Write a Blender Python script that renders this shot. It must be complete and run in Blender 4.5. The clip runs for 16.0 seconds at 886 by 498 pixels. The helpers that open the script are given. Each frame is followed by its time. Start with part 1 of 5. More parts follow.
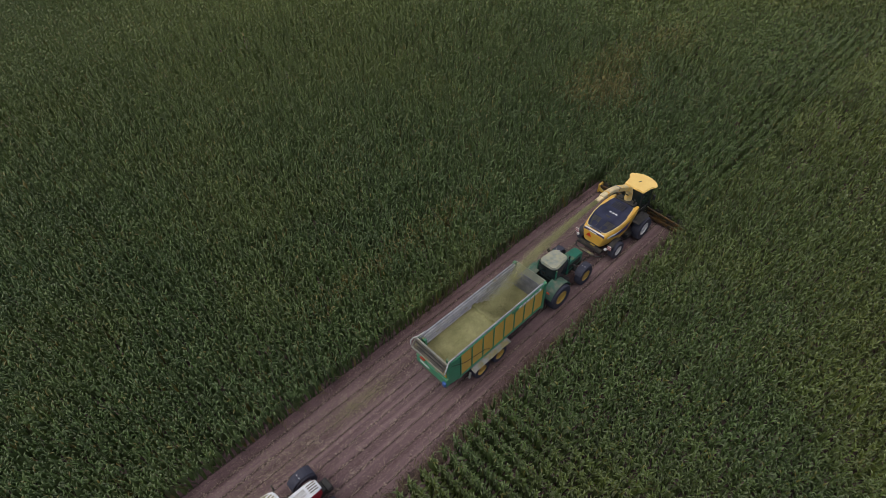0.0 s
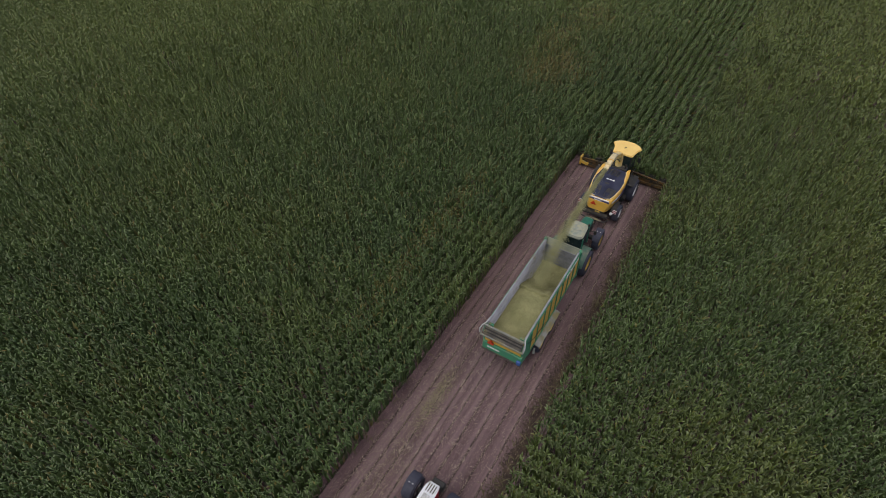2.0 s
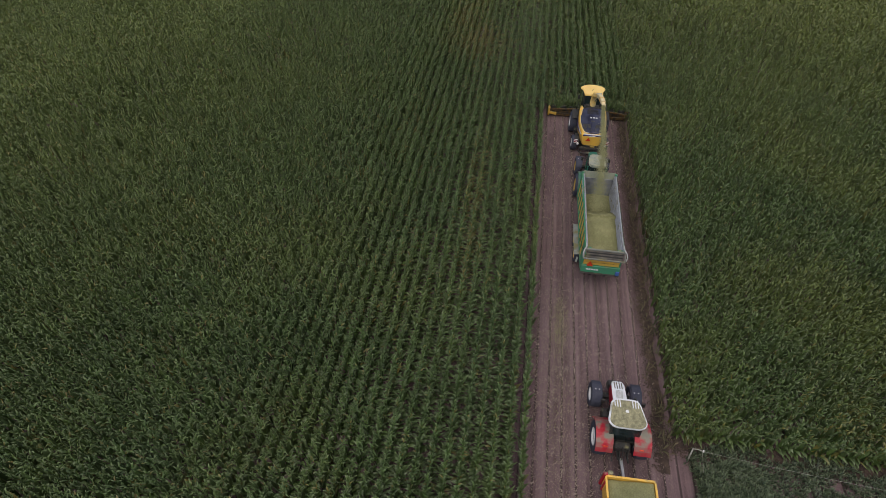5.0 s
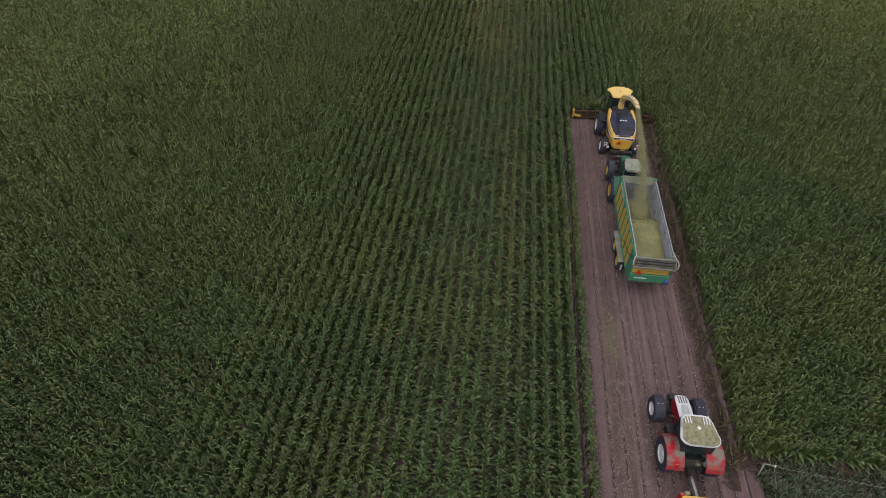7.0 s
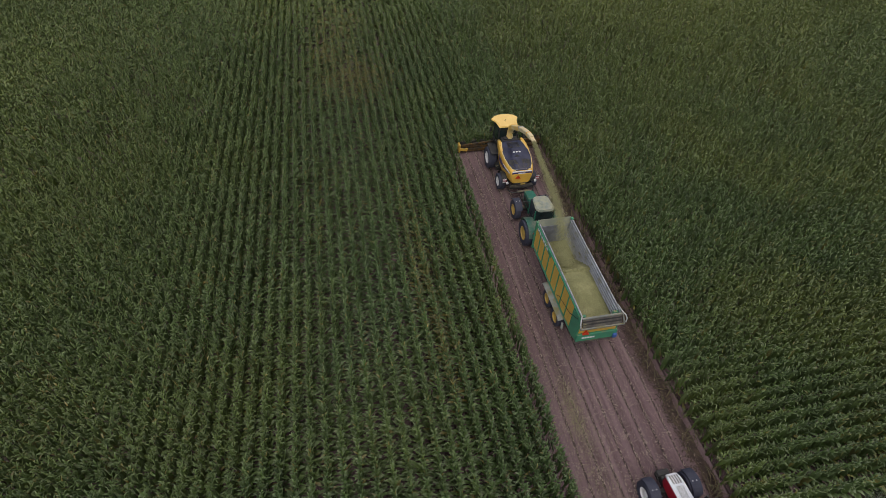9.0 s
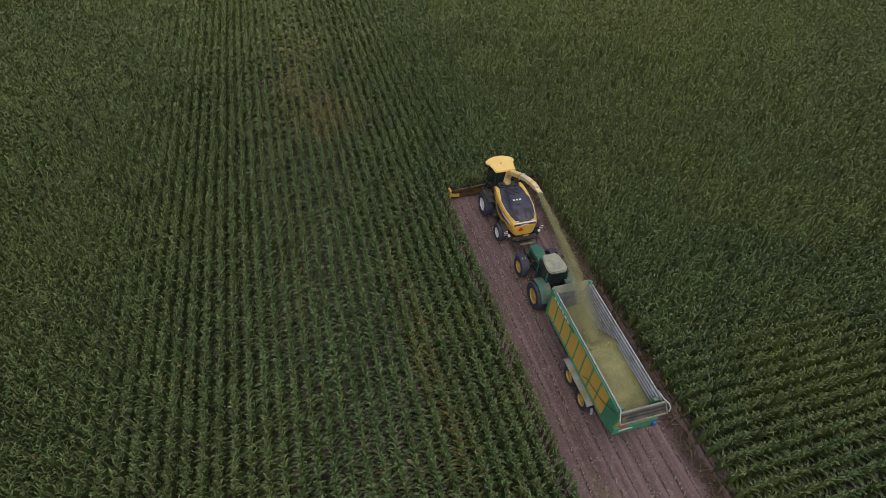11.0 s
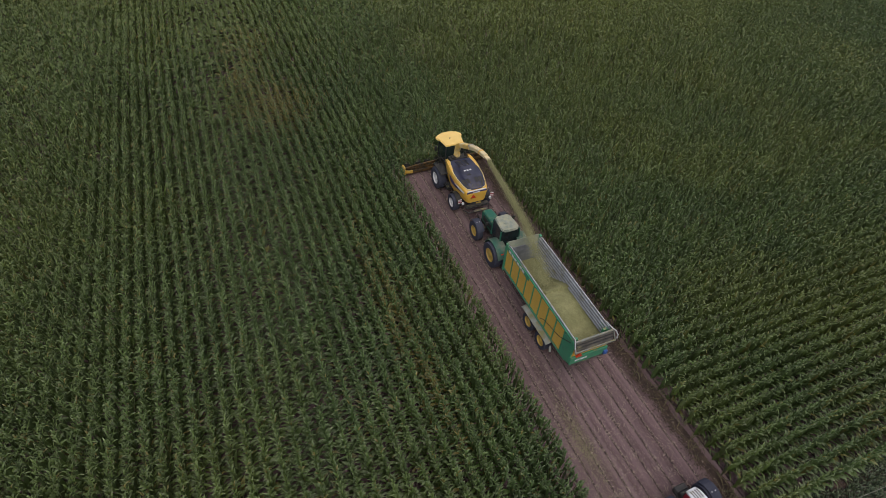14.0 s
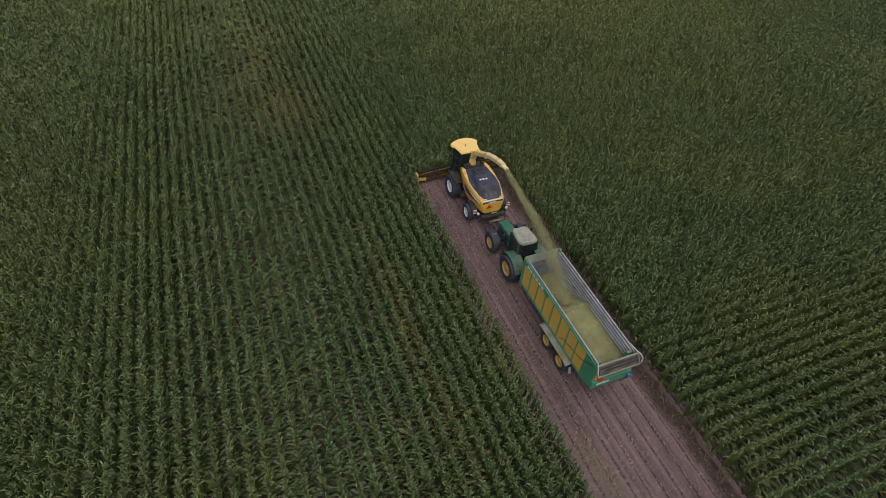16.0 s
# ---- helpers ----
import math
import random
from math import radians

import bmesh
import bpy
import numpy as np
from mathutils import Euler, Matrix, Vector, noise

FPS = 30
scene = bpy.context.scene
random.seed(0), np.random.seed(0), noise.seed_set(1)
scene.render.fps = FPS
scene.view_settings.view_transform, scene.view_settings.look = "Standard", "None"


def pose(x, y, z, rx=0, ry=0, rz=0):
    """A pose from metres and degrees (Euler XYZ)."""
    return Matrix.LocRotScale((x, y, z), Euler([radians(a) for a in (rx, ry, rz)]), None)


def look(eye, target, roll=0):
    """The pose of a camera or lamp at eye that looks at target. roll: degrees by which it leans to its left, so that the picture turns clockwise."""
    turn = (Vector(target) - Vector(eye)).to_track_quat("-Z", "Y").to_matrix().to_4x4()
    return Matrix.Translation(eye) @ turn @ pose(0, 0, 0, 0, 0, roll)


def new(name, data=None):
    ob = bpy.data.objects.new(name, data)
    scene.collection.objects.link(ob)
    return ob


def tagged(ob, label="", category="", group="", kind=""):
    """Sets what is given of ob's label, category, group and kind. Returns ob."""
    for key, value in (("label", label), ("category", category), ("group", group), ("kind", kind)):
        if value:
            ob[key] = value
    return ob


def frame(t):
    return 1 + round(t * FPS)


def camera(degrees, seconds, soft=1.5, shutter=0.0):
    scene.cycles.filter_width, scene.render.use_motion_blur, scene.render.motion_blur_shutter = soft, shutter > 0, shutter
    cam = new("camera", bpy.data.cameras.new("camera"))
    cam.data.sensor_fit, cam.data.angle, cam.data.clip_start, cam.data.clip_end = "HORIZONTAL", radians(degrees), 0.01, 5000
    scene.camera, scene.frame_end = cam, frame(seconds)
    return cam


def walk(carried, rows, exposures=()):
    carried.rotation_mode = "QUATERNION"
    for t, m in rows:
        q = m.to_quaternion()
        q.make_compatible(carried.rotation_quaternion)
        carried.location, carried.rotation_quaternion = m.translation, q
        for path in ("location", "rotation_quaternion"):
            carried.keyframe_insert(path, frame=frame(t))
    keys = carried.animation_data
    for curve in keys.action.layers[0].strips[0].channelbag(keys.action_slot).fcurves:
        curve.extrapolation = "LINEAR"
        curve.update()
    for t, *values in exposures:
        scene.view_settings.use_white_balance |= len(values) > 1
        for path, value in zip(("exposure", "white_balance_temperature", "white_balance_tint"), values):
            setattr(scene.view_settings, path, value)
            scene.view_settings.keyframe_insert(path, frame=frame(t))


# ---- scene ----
cam = camera(78.8, 16.0, soft=0.8)
# seconds, x, y, z, yaw, pitch, roll: a slow half orbit about thirty metres over the soil
ROWS = [
    (0, 6.17, 0.05, 29.29, -41.73, -45.47, -2.50),
    (0.5, 4.83, 1.26, 29.31, -44.30, -45.63, -2.29),
    (1, 3.29, 2.76, 29.38, -49.49, -45.78, -1.94),
    (1.5, 1.63, 4.51, 29.43, -53.93, -45.88, -1.66),
    (2, -0.06, 6.45, 29.51, -56.97, -45.93, -1.39),
    (2.5, -1.77, 8.51, 29.57, -58.17, -45.93, -1.27),
    (3, -3.40, 10.63, 29.66, -61.36, -46.01, -1.11),
    (3.5, -5.01, 12.91, 29.74, -69.92, -46.09, -0.73),
    (4, -6.61, 15.47, 29.78, -78.32, -46.05, -0.27),
    (4.5, -8.11, 18.07, 29.79, -80.93, -46.04, -0.04),
    (5, -9.36, 20.28, 29.77, -81.14, -46.05, 0.06),
    (5.5, -10.06, 21.83, 29.70, -81.67, -46.08, 0.28),
    (6, -10.18, 22.93, 29.59, -82.36, -46.11, 0.56),
    (6.5, -9.64, 23.76, 29.47, -83.09, -46.14, 0.78),
    (7, -8.41, 24.53, 29.35, -83.70, -46.15, 0.88),
    (7.5, -6.81, 25.33, 29.24, -87.97, -46.09, 1.13),
    (8, -4.89, 25.93, 29.22, -91.25, -46.05, 1.34),
    (8.5, -2.60, 26.37, 29.15, -95.92, -46.00, 1.47),
    (9, -0.10, 26.72, 29.00, -102.08, -45.83, 1.82),
    (9.5, 2.53, 26.85, 28.79, -104.58, -45.78, 1.96),
    (10, 5.01, 26.93, 28.70, -105.31, -45.72, 2.11),
    (10.5, 6.64, 27.15, 28.66, -106.00, -45.69, 2.26),
    (11, 6.90, 27.56, 28.71, -107.32, -45.61, 2.60),
    (11.5, 6.31, 28.06, 28.80, -108.95, -45.52, 3.02),
    (12, 5.39, 28.53, 28.89, -110.53, -45.45, 3.36),
    (12.5, 4.65, 28.85, 28.96, -111.72, -45.43, 3.51),
    (13, 4.17, 29.06, 29.00, -112.60, -45.45, 3.51),
    (13.5, 3.87, 29.24, 28.94, -113.82, -45.34, 3.61),
    (14, 3.83, 29.37, 28.88, -114.91, -45.30, 3.63),
    (14.5, 4.07, 29.40, 28.80, -115.72, -45.33, 3.66),
    (15, 4.45, 29.38, 28.67, -116.47, -45.26, 3.77),
    (15.5, 4.94, 29.34, 28.54, -115.72, -45.25, 3.83),
    (16, 5.60, 29.25, 28.38, -113.96, -45.34, 3.86),
]
walk(cam, [(t, pose(x, y, z, 90 + pitch, 0, yaw) @ pose(0, 0, 0, 0, 0, roll)) for t, x, y, z, yaw, pitch, roll in ROWS])

# ---- daylight: thick overcast late in the day ----
world = bpy.data.worlds.new("overcast_sky")
scene.world = world
world.use_nodes = True
wn = world.node_tree.nodes
sky = wn.new("ShaderNodeTexSky")
sky.sky_type = "NISHITA"
sky.sun_disc = False
sky.sun_elevation = radians(70)
sky.sun_rotation = radians(150)
sky.air_density, sky.dust_density, sky.ozone_density = 1.0, 4.0, 1.0
wn["Background"].inputs["Strength"].default_value = 0.07
world.node_tree.links.new(sky.outputs[0], wn["Background"].inputs["Color"])
sun = new("sun", bpy.data.lights.new("sun", "SUN"))
sun.data.energy, sun.data.angle, sun.data.color = 1.75, radians(60), (1.0, 0.94, 0.82)
sun.matrix_world = look((0, 0, 60), (30, -14, 14))
scene.view_settings.exposure = 0.25


# ---- materials ----
def mat(name, c1, c2, scale=1.5, fine=30.0, rough=0.6, metal=0.0, bump=0.15, dust=0.0, dust_colour=(0.22, 0.2, 0.1), grain=0.25):
    """A surface of two tones mixed by broad blotches, with fine grain, relief and settled chaff."""
    m = bpy.data.materials.new(name)
    m.use_nodes = True
    nt = m.node_tree
    n, link = nt.nodes, nt.links.new
    bsdf = n["Principled BSDF"]
    co = n.new("ShaderNodeTexCoord")
    a = n.new("ShaderNodeTexNoise")
    a.inputs["Scale"].default_value, a.inputs["Detail"].default_value = scale, 4
    b = n.new("ShaderNodeTexNoise")
    b.inputs["Scale"].default_value, b.inputs["Detail"].default_value = fine, 3
    link(co.outputs["Object"], a.inputs["Vector"])
    link(co.outputs["Object"], b.inputs["Vector"])
    r = n.new("ShaderNodeMapRange")
    r.inputs["From Min"].default_value, r.inputs["From Max"].default_value = 0.35, 0.65
    link(a.outputs["Fac"], r.inputs["Value"])
    mix = n.new("ShaderNodeMix")
    mix.data_type = "RGBA"
    mix.inputs["A"].default_value, mix.inputs["B"].default_value = (*c1, 1), (*c2, 1)
    link(r.outputs[0], mix.inputs["Factor"])
    g = n.new("ShaderNodeMapRange")
    g.inputs["To Min"].default_value, g.inputs["To Max"].default_value = 1 - grain, 1 + grain
    link(b.outputs["Fac"], g.inputs["Value"])
    mul = n.new("ShaderNodeMix")
    mul.data_type, mul.blend_type = "RGBA", "MULTIPLY"
    mul.inputs["Factor"].default_value = 1.0
    link(mix.outputs["Result"], mul.inputs["A"])
    link(g.outputs[0], mul.inputs["B"])
    colour = mul.outputs["Result"]
    if dust:
        geo = n.new("ShaderNodeNewGeometry")
        sep = n.new("ShaderNodeSeparateXYZ")
        link(geo.outputs["Normal"], sep.inputs[0])
        up = n.new("ShaderNodeMapRange")
        up.inputs["From Min"].default_value, up.inputs["From Max"].default_value = 0.3, 0.95
        link(sep.outputs["Z"], up.inputs["Value"])
        d = n.new("ShaderNodeTexNoise")
        d.inputs["Scale"].default_value, d.inputs["Detail"].default_value = 2.2, 6
        link(co.outputs["Object"], d.inputs["Vector"])
        dr = n.new("ShaderNodeMapRange")
        dr.inputs["From Min"].default_value, dr.inputs["From Max"].default_value = 0.62 - 0.4 * dust, 0.8 - 0.4 * dust
        link(d.outputs["Fac"], dr.inputs["Value"])
        both = n.new("ShaderNodeMath")
        both.operation = "MULTIPLY"
        link(up.outputs[0], both.inputs[0])
        link(dr.outputs[0], both.inputs[1])
        dm = n.new("ShaderNodeMix")
        dm.data_type = "RGBA"
        dm.inputs["B"].default_value = (*dust_colour, 1)
        link(both.outputs[0], dm.inputs["Factor"])
        link(colour, dm.inputs["A"])
        colour = dm.outputs["Result"]
    link(colour, bsdf.inputs["Base Color"])
    rr = n.new("ShaderNodeMapRange")
    rr.inputs["To Min"].default_value, rr.inputs["To Max"].default_value = max(0.03, rough - 0.12), min(1.0, rough + 0.12)
    link(a.outputs["Fac"], rr.inputs["Value"])
    link(rr.outputs[0], bsdf.inputs["Roughness"])
    bsdf.inputs["Metallic"].default_value = metal
    if bump:
        bp = n.new("ShaderNodeBump")
        bp.inputs["Strength"].default_value, bp.inputs["Distance"].default_value = bump, 0.02
        link(b.outputs["Fac"], bp.inputs["Height"])
        link(bp.outputs[0], bsdf.inputs["Normal"])
    return m


def leaf_mat(name, green, pale, dry, dry_share, pale_share=0.52):
    """Maize leaves: every leaf a tone of its own, highlights painted in towards the tip, withered in patches of the
    field.
    """
    m = bpy.data.materials.new(name)
    m.use_nodes = True
    nt = m.node_tree
    n, link = nt.nodes, nt.links.new
    bsdf = n["Principled BSDF"]
    geo = n.new("ShaderNodeNewGeometry")
    along = n.new("ShaderNodeAttribute")
    along.attribute_name = "along"
    co = n.new("ShaderNodeTexCoord")

    def noise_at(scale, lo, hi, detail=3):
        t = n.new("ShaderNodeTexNoise")
        t.inputs["Scale"].default_value, t.inputs["Detail"].default_value = scale, detail
        link(co.outputs["Object"], t.inputs["Vector"])
        r = n.new("ShaderNodeMapRange")
        r.inputs["From Min"].default_value, r.inputs["From Max"].default_value = lo, hi
        link(t.outputs["Fac"], r.inputs["Value"])
        return r.outputs[0]

    def math_node(op, a, b):
        x = n.new("ShaderNodeMath")
        x.operation, x.use_clamp = op, True
        for s, v in zip(x.inputs, (a, b)):
            if isinstance(v, (int, float)):
                s.default_value = v
            else:
                link(v, s)
        return x.outputs[0]

    def mix(f, a, b):
        x = n.new("ShaderNodeMix")
        x.data_type = "RGBA"
        for s, v in ((x.inputs["Factor"], f), (x.inputs["A"], a), (x.inputs["B"], b)):
            if isinstance(v, tuple):
                s.default_value = (*v, 1)
            elif isinstance(v, (int, float)):
                s.default_value = v
            else:
                link(v, s)
        return x.outputs["Result"]

    rnd = geo.outputs["Random Per Island"]
    c = mix(rnd, tuple(0.62 * v for v in green), tuple(1.26 * v for v in green))
    c = mix(math_node("MULTIPLY", noise_at(0.16, 0.45, 0.7), 0.22), c, (0.03, 0.06, 0.03))
    c = mix(math_node("MULTIPLY", noise_at(0.09, 0.46, 0.66), pale_share), c, pale)
    # paler yellow-green far stretches of the field, and a few big withered spots
    far_pale, spots = None, None
    for x, y, rx, ry, s in ((52.0, 25.6, 4.5, 3.2, 1.0), (58.5, 28.0, 3.5, 2.0, 0.8), (26.0, 23.0, 7.0, 0.9, 0.55), (19.0, 22.6, 4.0, 0.8, 0.5), (66.0, 26.5, 3.0, 2.5, 0.7), (7.2, -2.0, 1.4, 5.0, 0.35), (50.0, 77.0, 44.0, 36.0, -0.92), (84.0, 34.0, 26.0, 22.0, -0.7), (78.0, -16.0, 36.0, 30.0, -0.68)):
        mp = n.new("ShaderNodeMapping")
        mp.vector_type = "POINT"
        mp.inputs["Location"].default_value = (-x / rx, -y / ry, 0)
        mp.inputs["Scale"].default_value = (1 / rx, 1 / ry, 0)
        link(co.outputs["Object"], mp.inputs["Vector"])
        ln = n.new("ShaderNodeVectorMath")
        ln.operation = "LENGTH"
        link(mp.outputs[0], ln.inputs[0])
        r = n.new("ShaderNodeMapRange")
        r.inputs["From Min"].default_value, r.inputs["From Max"].default_value = 1.5, 0.3
        r.inputs["To Max"].default_value = abs(s)
        link(ln.outputs["Value"], r.inputs["Value"])
        if s < 0:
            far_pale = r.outputs[0] if far_pale is None else math_node("MAXIMUM", far_pale, r.outputs[0])
            continue
        spots = r.outputs[0] if spots is None else math_node("MAXIMUM", spots, r.outputs[0])
    c = mix(far_pale, c, tuple(1.2 * v for v in pale))
    wither = math_node("ADD", math_node("MULTIPLY", noise_at(0.35, 0.52, 0.75, 5), dry_share), spots)
    which = math_node("LESS_THAN", rnd, math_node("ADD", math_node("MULTIPLY", wither, 0.75), 0.03))
    c = mix(math_node("MULTIPLY", which, 0.8), c, dry)
    # sky highlights of the arching leaves, put into the colour as paler tips
    tip = math_node("MULTIPLY", math_node("POWER", along.outputs["Fac"], 2.0), 0.6)
    c = mix(tip, c, (0.24, 0.3, 0.165))
    # every plant a little lighter or darker than its neighbours
    plant = n.new("ShaderNodeAttribute")
    plant.attribute_name = "tone"
    amount = n.new("ShaderNodeMapRange")
    amount.inputs["To Min"].default_value, amount.inputs["To Max"].default_value = 0.7, 1.22
    link(plant.outputs["Fac"], amount.inputs["Value"])
    shade = n.new("ShaderNodeMix")
    shade.data_type, shade.blend_type = "RGBA", "MULTIPLY"
    shade.inputs["Factor"].default_value = 1.0
    link(c, shade.inputs["A"])
    link(amount.outputs[0], shade.inputs["B"])
    c = shade.outputs["Result"]
    link(c, bsdf.inputs["Base Color"])
    bsdf.inputs["Roughness"].default_value = 0.45
    bsdf.inputs["Specular IOR Level"].default_value = 0.5
    tr = n.new("ShaderNodeBsdfTranslucent")
    link(c, tr.inputs["Color"])
    ms = n.new("ShaderNodeMixShader")
    ms.inputs[0].default_value = 0.07
    link(bsdf.outputs[0], ms.inputs[1])
    link(tr.outputs[0], ms.inputs[2])
    link(ms.outputs[0], n["Material Output"].inputs["Surface"])
    return m


def soil_mat():
    m = mat("soil", (0.084, 0.051, 0.057), (0.134, 0.085, 0.093), scale=0.7, fine=17.0, rough=0.92, bump=1.0, grain=0.75)
    nt = m.node_tree
    n, link = nt.nodes, nt.links.new
    bsdf = n["Principled BSDF"]
    src = bsdf.inputs["Base Color"].links[0].from_socket
    co = n.new("ShaderNodeTexCoord")
    # lengthwise streaks left by tyres and tines
    mp = n.new("ShaderNodeMapping")
    mp.inputs["Scale"].default_value = (0.05, 2.3, 1)
    link(co.outputs["Object"], mp.inputs["Vector"])
    t = n.new("ShaderNodeTexNoise")
    t.inputs["Scale"].default_value, t.inputs["Detail"].default_value = 1.0, 4
    link(mp.outputs[0], t.inputs["Vector"])
    r = n.new("ShaderNodeMapRange")
    r.inputs["From Min"].default_value, r.inputs["From Max"].default_value = 0.42, 0.68
    r.inputs["To Max"].default_value = 0.9
    link(t.outputs["Fac"], r.inputs["Value"])
    x = n.new("ShaderNodeMix")
    x.data_type = "RGBA"
    x.inputs["B"].default_value = (0.205, 0.139, 0.153, 1)
    link(r.outputs[0], x.inputs["Factor"])
    link(src, x.inputs["A"])
    # shade along every stubble row, painted into the soil as dark lines
    sep = n.new("ShaderNodeSeparateXYZ")
    link(co.outputs["Object"], sep.inputs[0])
    w = n.new("ShaderNodeMath")
    w.operation = "MULTIPLY_ADD"
    w.inputs[1].default_value, w.inputs[2].default_value = 2 * math.pi / 0.79, -2 * math.pi * 10.13 / 0.79
    link(sep.outputs["Y"], w.inputs[0])
    cs = n.new("ShaderNodeMath")
    cs.operation = "COSINE"
    link(w.outputs[0], cs.inputs[0])
    rr = n.new("ShaderNodeMapRange")
    rr.inputs["From Min"].default_value, rr.inputs["From Max"].default_value = 0.78, 0.98
    rr.inputs["To Max"].default_value = 0.85
    link(cs.outputs[0], rr.inputs["Value"])
    y = n.new("ShaderNodeMix")
    y.data_type = "RGBA"
    y.inputs["B"].default_value = (0.03, 0.019, 0.018, 1)
    link(rr.outputs[0], y.inputs["Factor"])
    link(x.outputs["Result"], y.inputs["A"])
    link(y.outputs["Result"], bsdf.inputs["Base Color"])
    return m


SOIL = soil_mat()
CORN = leaf_mat("maize_leaf", (0.06, 0.105, 0.026), (0.112, 0.142, 0.03), (0.2, 0.145, 0.04), 0.16)
CORN_RIGHT = leaf_mat("maize_leaf_pale", (0.06, 0.1, 0.024), (0.132, 0.148, 0.024), (0.18, 0.15, 0.035), 0.12, 0.47)
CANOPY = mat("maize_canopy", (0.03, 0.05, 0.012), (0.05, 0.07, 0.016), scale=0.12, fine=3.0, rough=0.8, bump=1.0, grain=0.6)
STALK = mat("stalk", (0.07, 0.07, 0.034), (0.13, 0.1, 0.058), scale=2, fine=20, rough=0.8)
# edge litter, darkened to carry the shade of the maize wall
SHADE_LITTER = mat("leaf_litter_shade", (0.04, 0.026, 0.023), (0.085, 0.058, 0.045), scale=3, fine=20, rough=0.95)
STRAW = mat("stubble", (0.15, 0.11, 0.095), (0.44, 0.36, 0.3), scale=3, fine=20, rough=0.85)
SHRED = mat("shredded_leaf", (0.165, 0.12, 0.108), (0.31, 0.245, 0.215), scale=2, fine=20, rough=0.9)
CHAFF = mat("chopped_maize", (0.165, 0.165, 0.074), (0.24, 0.236, 0.118), scale=1.2, fine=15, rough=0.95, bump=1.0, grain=0.5)
SPILL = mat("fresh_chopped_maize", (0.2, 0.195, 0.095), (0.28, 0.27, 0.14), scale=1.2, fine=15, rough=0.9)
YELLOW = mat("yellow_paint", (0.8, 0.465, 0.075), (0.7, 0.41, 0.075), scale=1.2, rough=0.35, bump=0.03, dust=0.25, grain=0.1)
ROOF_YELLOW = mat("faded_yellow_roof", (0.9, 0.64, 0.22), (0.84, 0.58, 0.19), scale=1.4, rough=0.4, bump=0.03, grain=0.08)
HEADER_YELLOW = mat("dirty_header_paint", (0.13, 0.072, 0.02), (0.024, 0.02, 0.018), scale=3.5, fine=25, rough=0.6, bump=0.1, dust=0.3, dust_colour=(0.07, 0.06, 0.035), grain=0.45)
SPOUT_YELLOW = mat("dusty_yellow_spout", (0.8, 0.52, 0.13), (0.78, 0.62, 0.32), scale=2, rough=0.55, bump=0.05, dust=0.2, dust_colour=(0.5, 0.45, 0.3))
SPOUT_CREAM = mat("cream_spout_paint", (0.74, 0.6, 0.36), (0.62, 0.52, 0.33), scale=2, rough=0.6, bump=0.05, dust=0.2, dust_colour=(0.4, 0.38, 0.25))
PANEL_YELLOW = mat("yellow_panel", (0.68, 0.42, 0.075), (0.56, 0.36, 0.08), scale=1.5, rough=0.5, bump=0.05, dust=0.5, grain=0.15)
GREEN = mat("green_paint", (0.05, 0.28, 0.155), (0.065, 0.23, 0.14), scale=1.5, rough=0.45, bump=0.04, dust=0.3, grain=0.12)
TRACTOR_GREEN = mat("dark_green_paint", (0.018, 0.155, 0.1), (0.022, 0.12, 0.08), scale=1.5, rough=0.45, bump=0.04, dust=0.35, grain=0.12)
DUSTY_GREEN = mat("dusty_green_paint", (0.035, 0.13, 0.095), (0.085, 0.135, 0.105), scale=2, rough=0.65, bump=0.08, dust=0.4, dust_colour=(0.16, 0.17, 0.13), grain=0.2)
DUSTY_ROOF = mat("chaff_dusted_roof", (0.2, 0.25, 0.22), (0.36, 0.37, 0.32), scale=1.6, fine=40, rough=0.8, bump=0.3, dust=0.5, dust_colour=(0.4, 0.39, 0.28))
DUSTY_HOOD = mat("dusty_white_hood", (0.4, 0.41, 0.42), (0.6, 0.61, 0.64), scale=5, fine=30, rough=0.8, bump=0.3, grain=0.4)
CHAFF_ROOF = mat("roof_under_chaff", (0.2, 0.19, 0.12), (0.34, 0.32, 0.2), scale=6, fine=26, rough=0.95, bump=1.0, grain=0.75)
WHITE = mat("white_paint", (0.8, 0.82, 0.88), (0.68, 0.7, 0.76), scale=2, rough=0.4, bump=0.03, dust=0.14, dust_colour=(0.38, 0.37, 0.3), grain=0.1)
RED = mat("red_paint", (0.4, 0.012, 0.028), (0.33, 0.012, 0.03), scale=2, rough=0.45, bump=0.05, dust=0.55, dust_colour=(0.2, 0.185, 0.15), grain=0.2)
STEEL = mat("galvanised_steel", (0.42, 0.43, 0.47), (0.33, 0.34, 0.38), scale=3, fine=25, rough=0.5, metal=0.35, bump=0.08, dust=0.25)
PALE_STEEL = mat("bright_galvanised", (0.46, 0.47, 0.48), (0.38, 0.39, 0.41), scale=3, fine=25, rough=0.5, metal=0.2, bump=0.05)
WALL_STEEL = mat("worn_wall_steel", (0.3, 0.31, 0.36), (0.22, 0.23, 0.27), scale=3, fine=25, rough=0.5, metal=0.3, bump=0.08)
VISOR = mat("dusted_visor", (0.24, 0.26, 0.21), (0.31, 0.32, 0.25), scale=2, fine=25, rough=0.8, bump=0.1)
STREAM = mat("flying_chaff", (0.33, 0.325, 0.165), (0.4, 0.39, 0.21), scale=1.2, fine=26, rough=0.95, bump=0.0, grain=0.2)
FENDER = mat("dusty_galvanised", (0.27, 0.28, 0.27), (0.2, 0.21, 0.19), scale=2.5, fine=25, rough=0.65, metal=0.15, bump=0.08, dust=0.45)
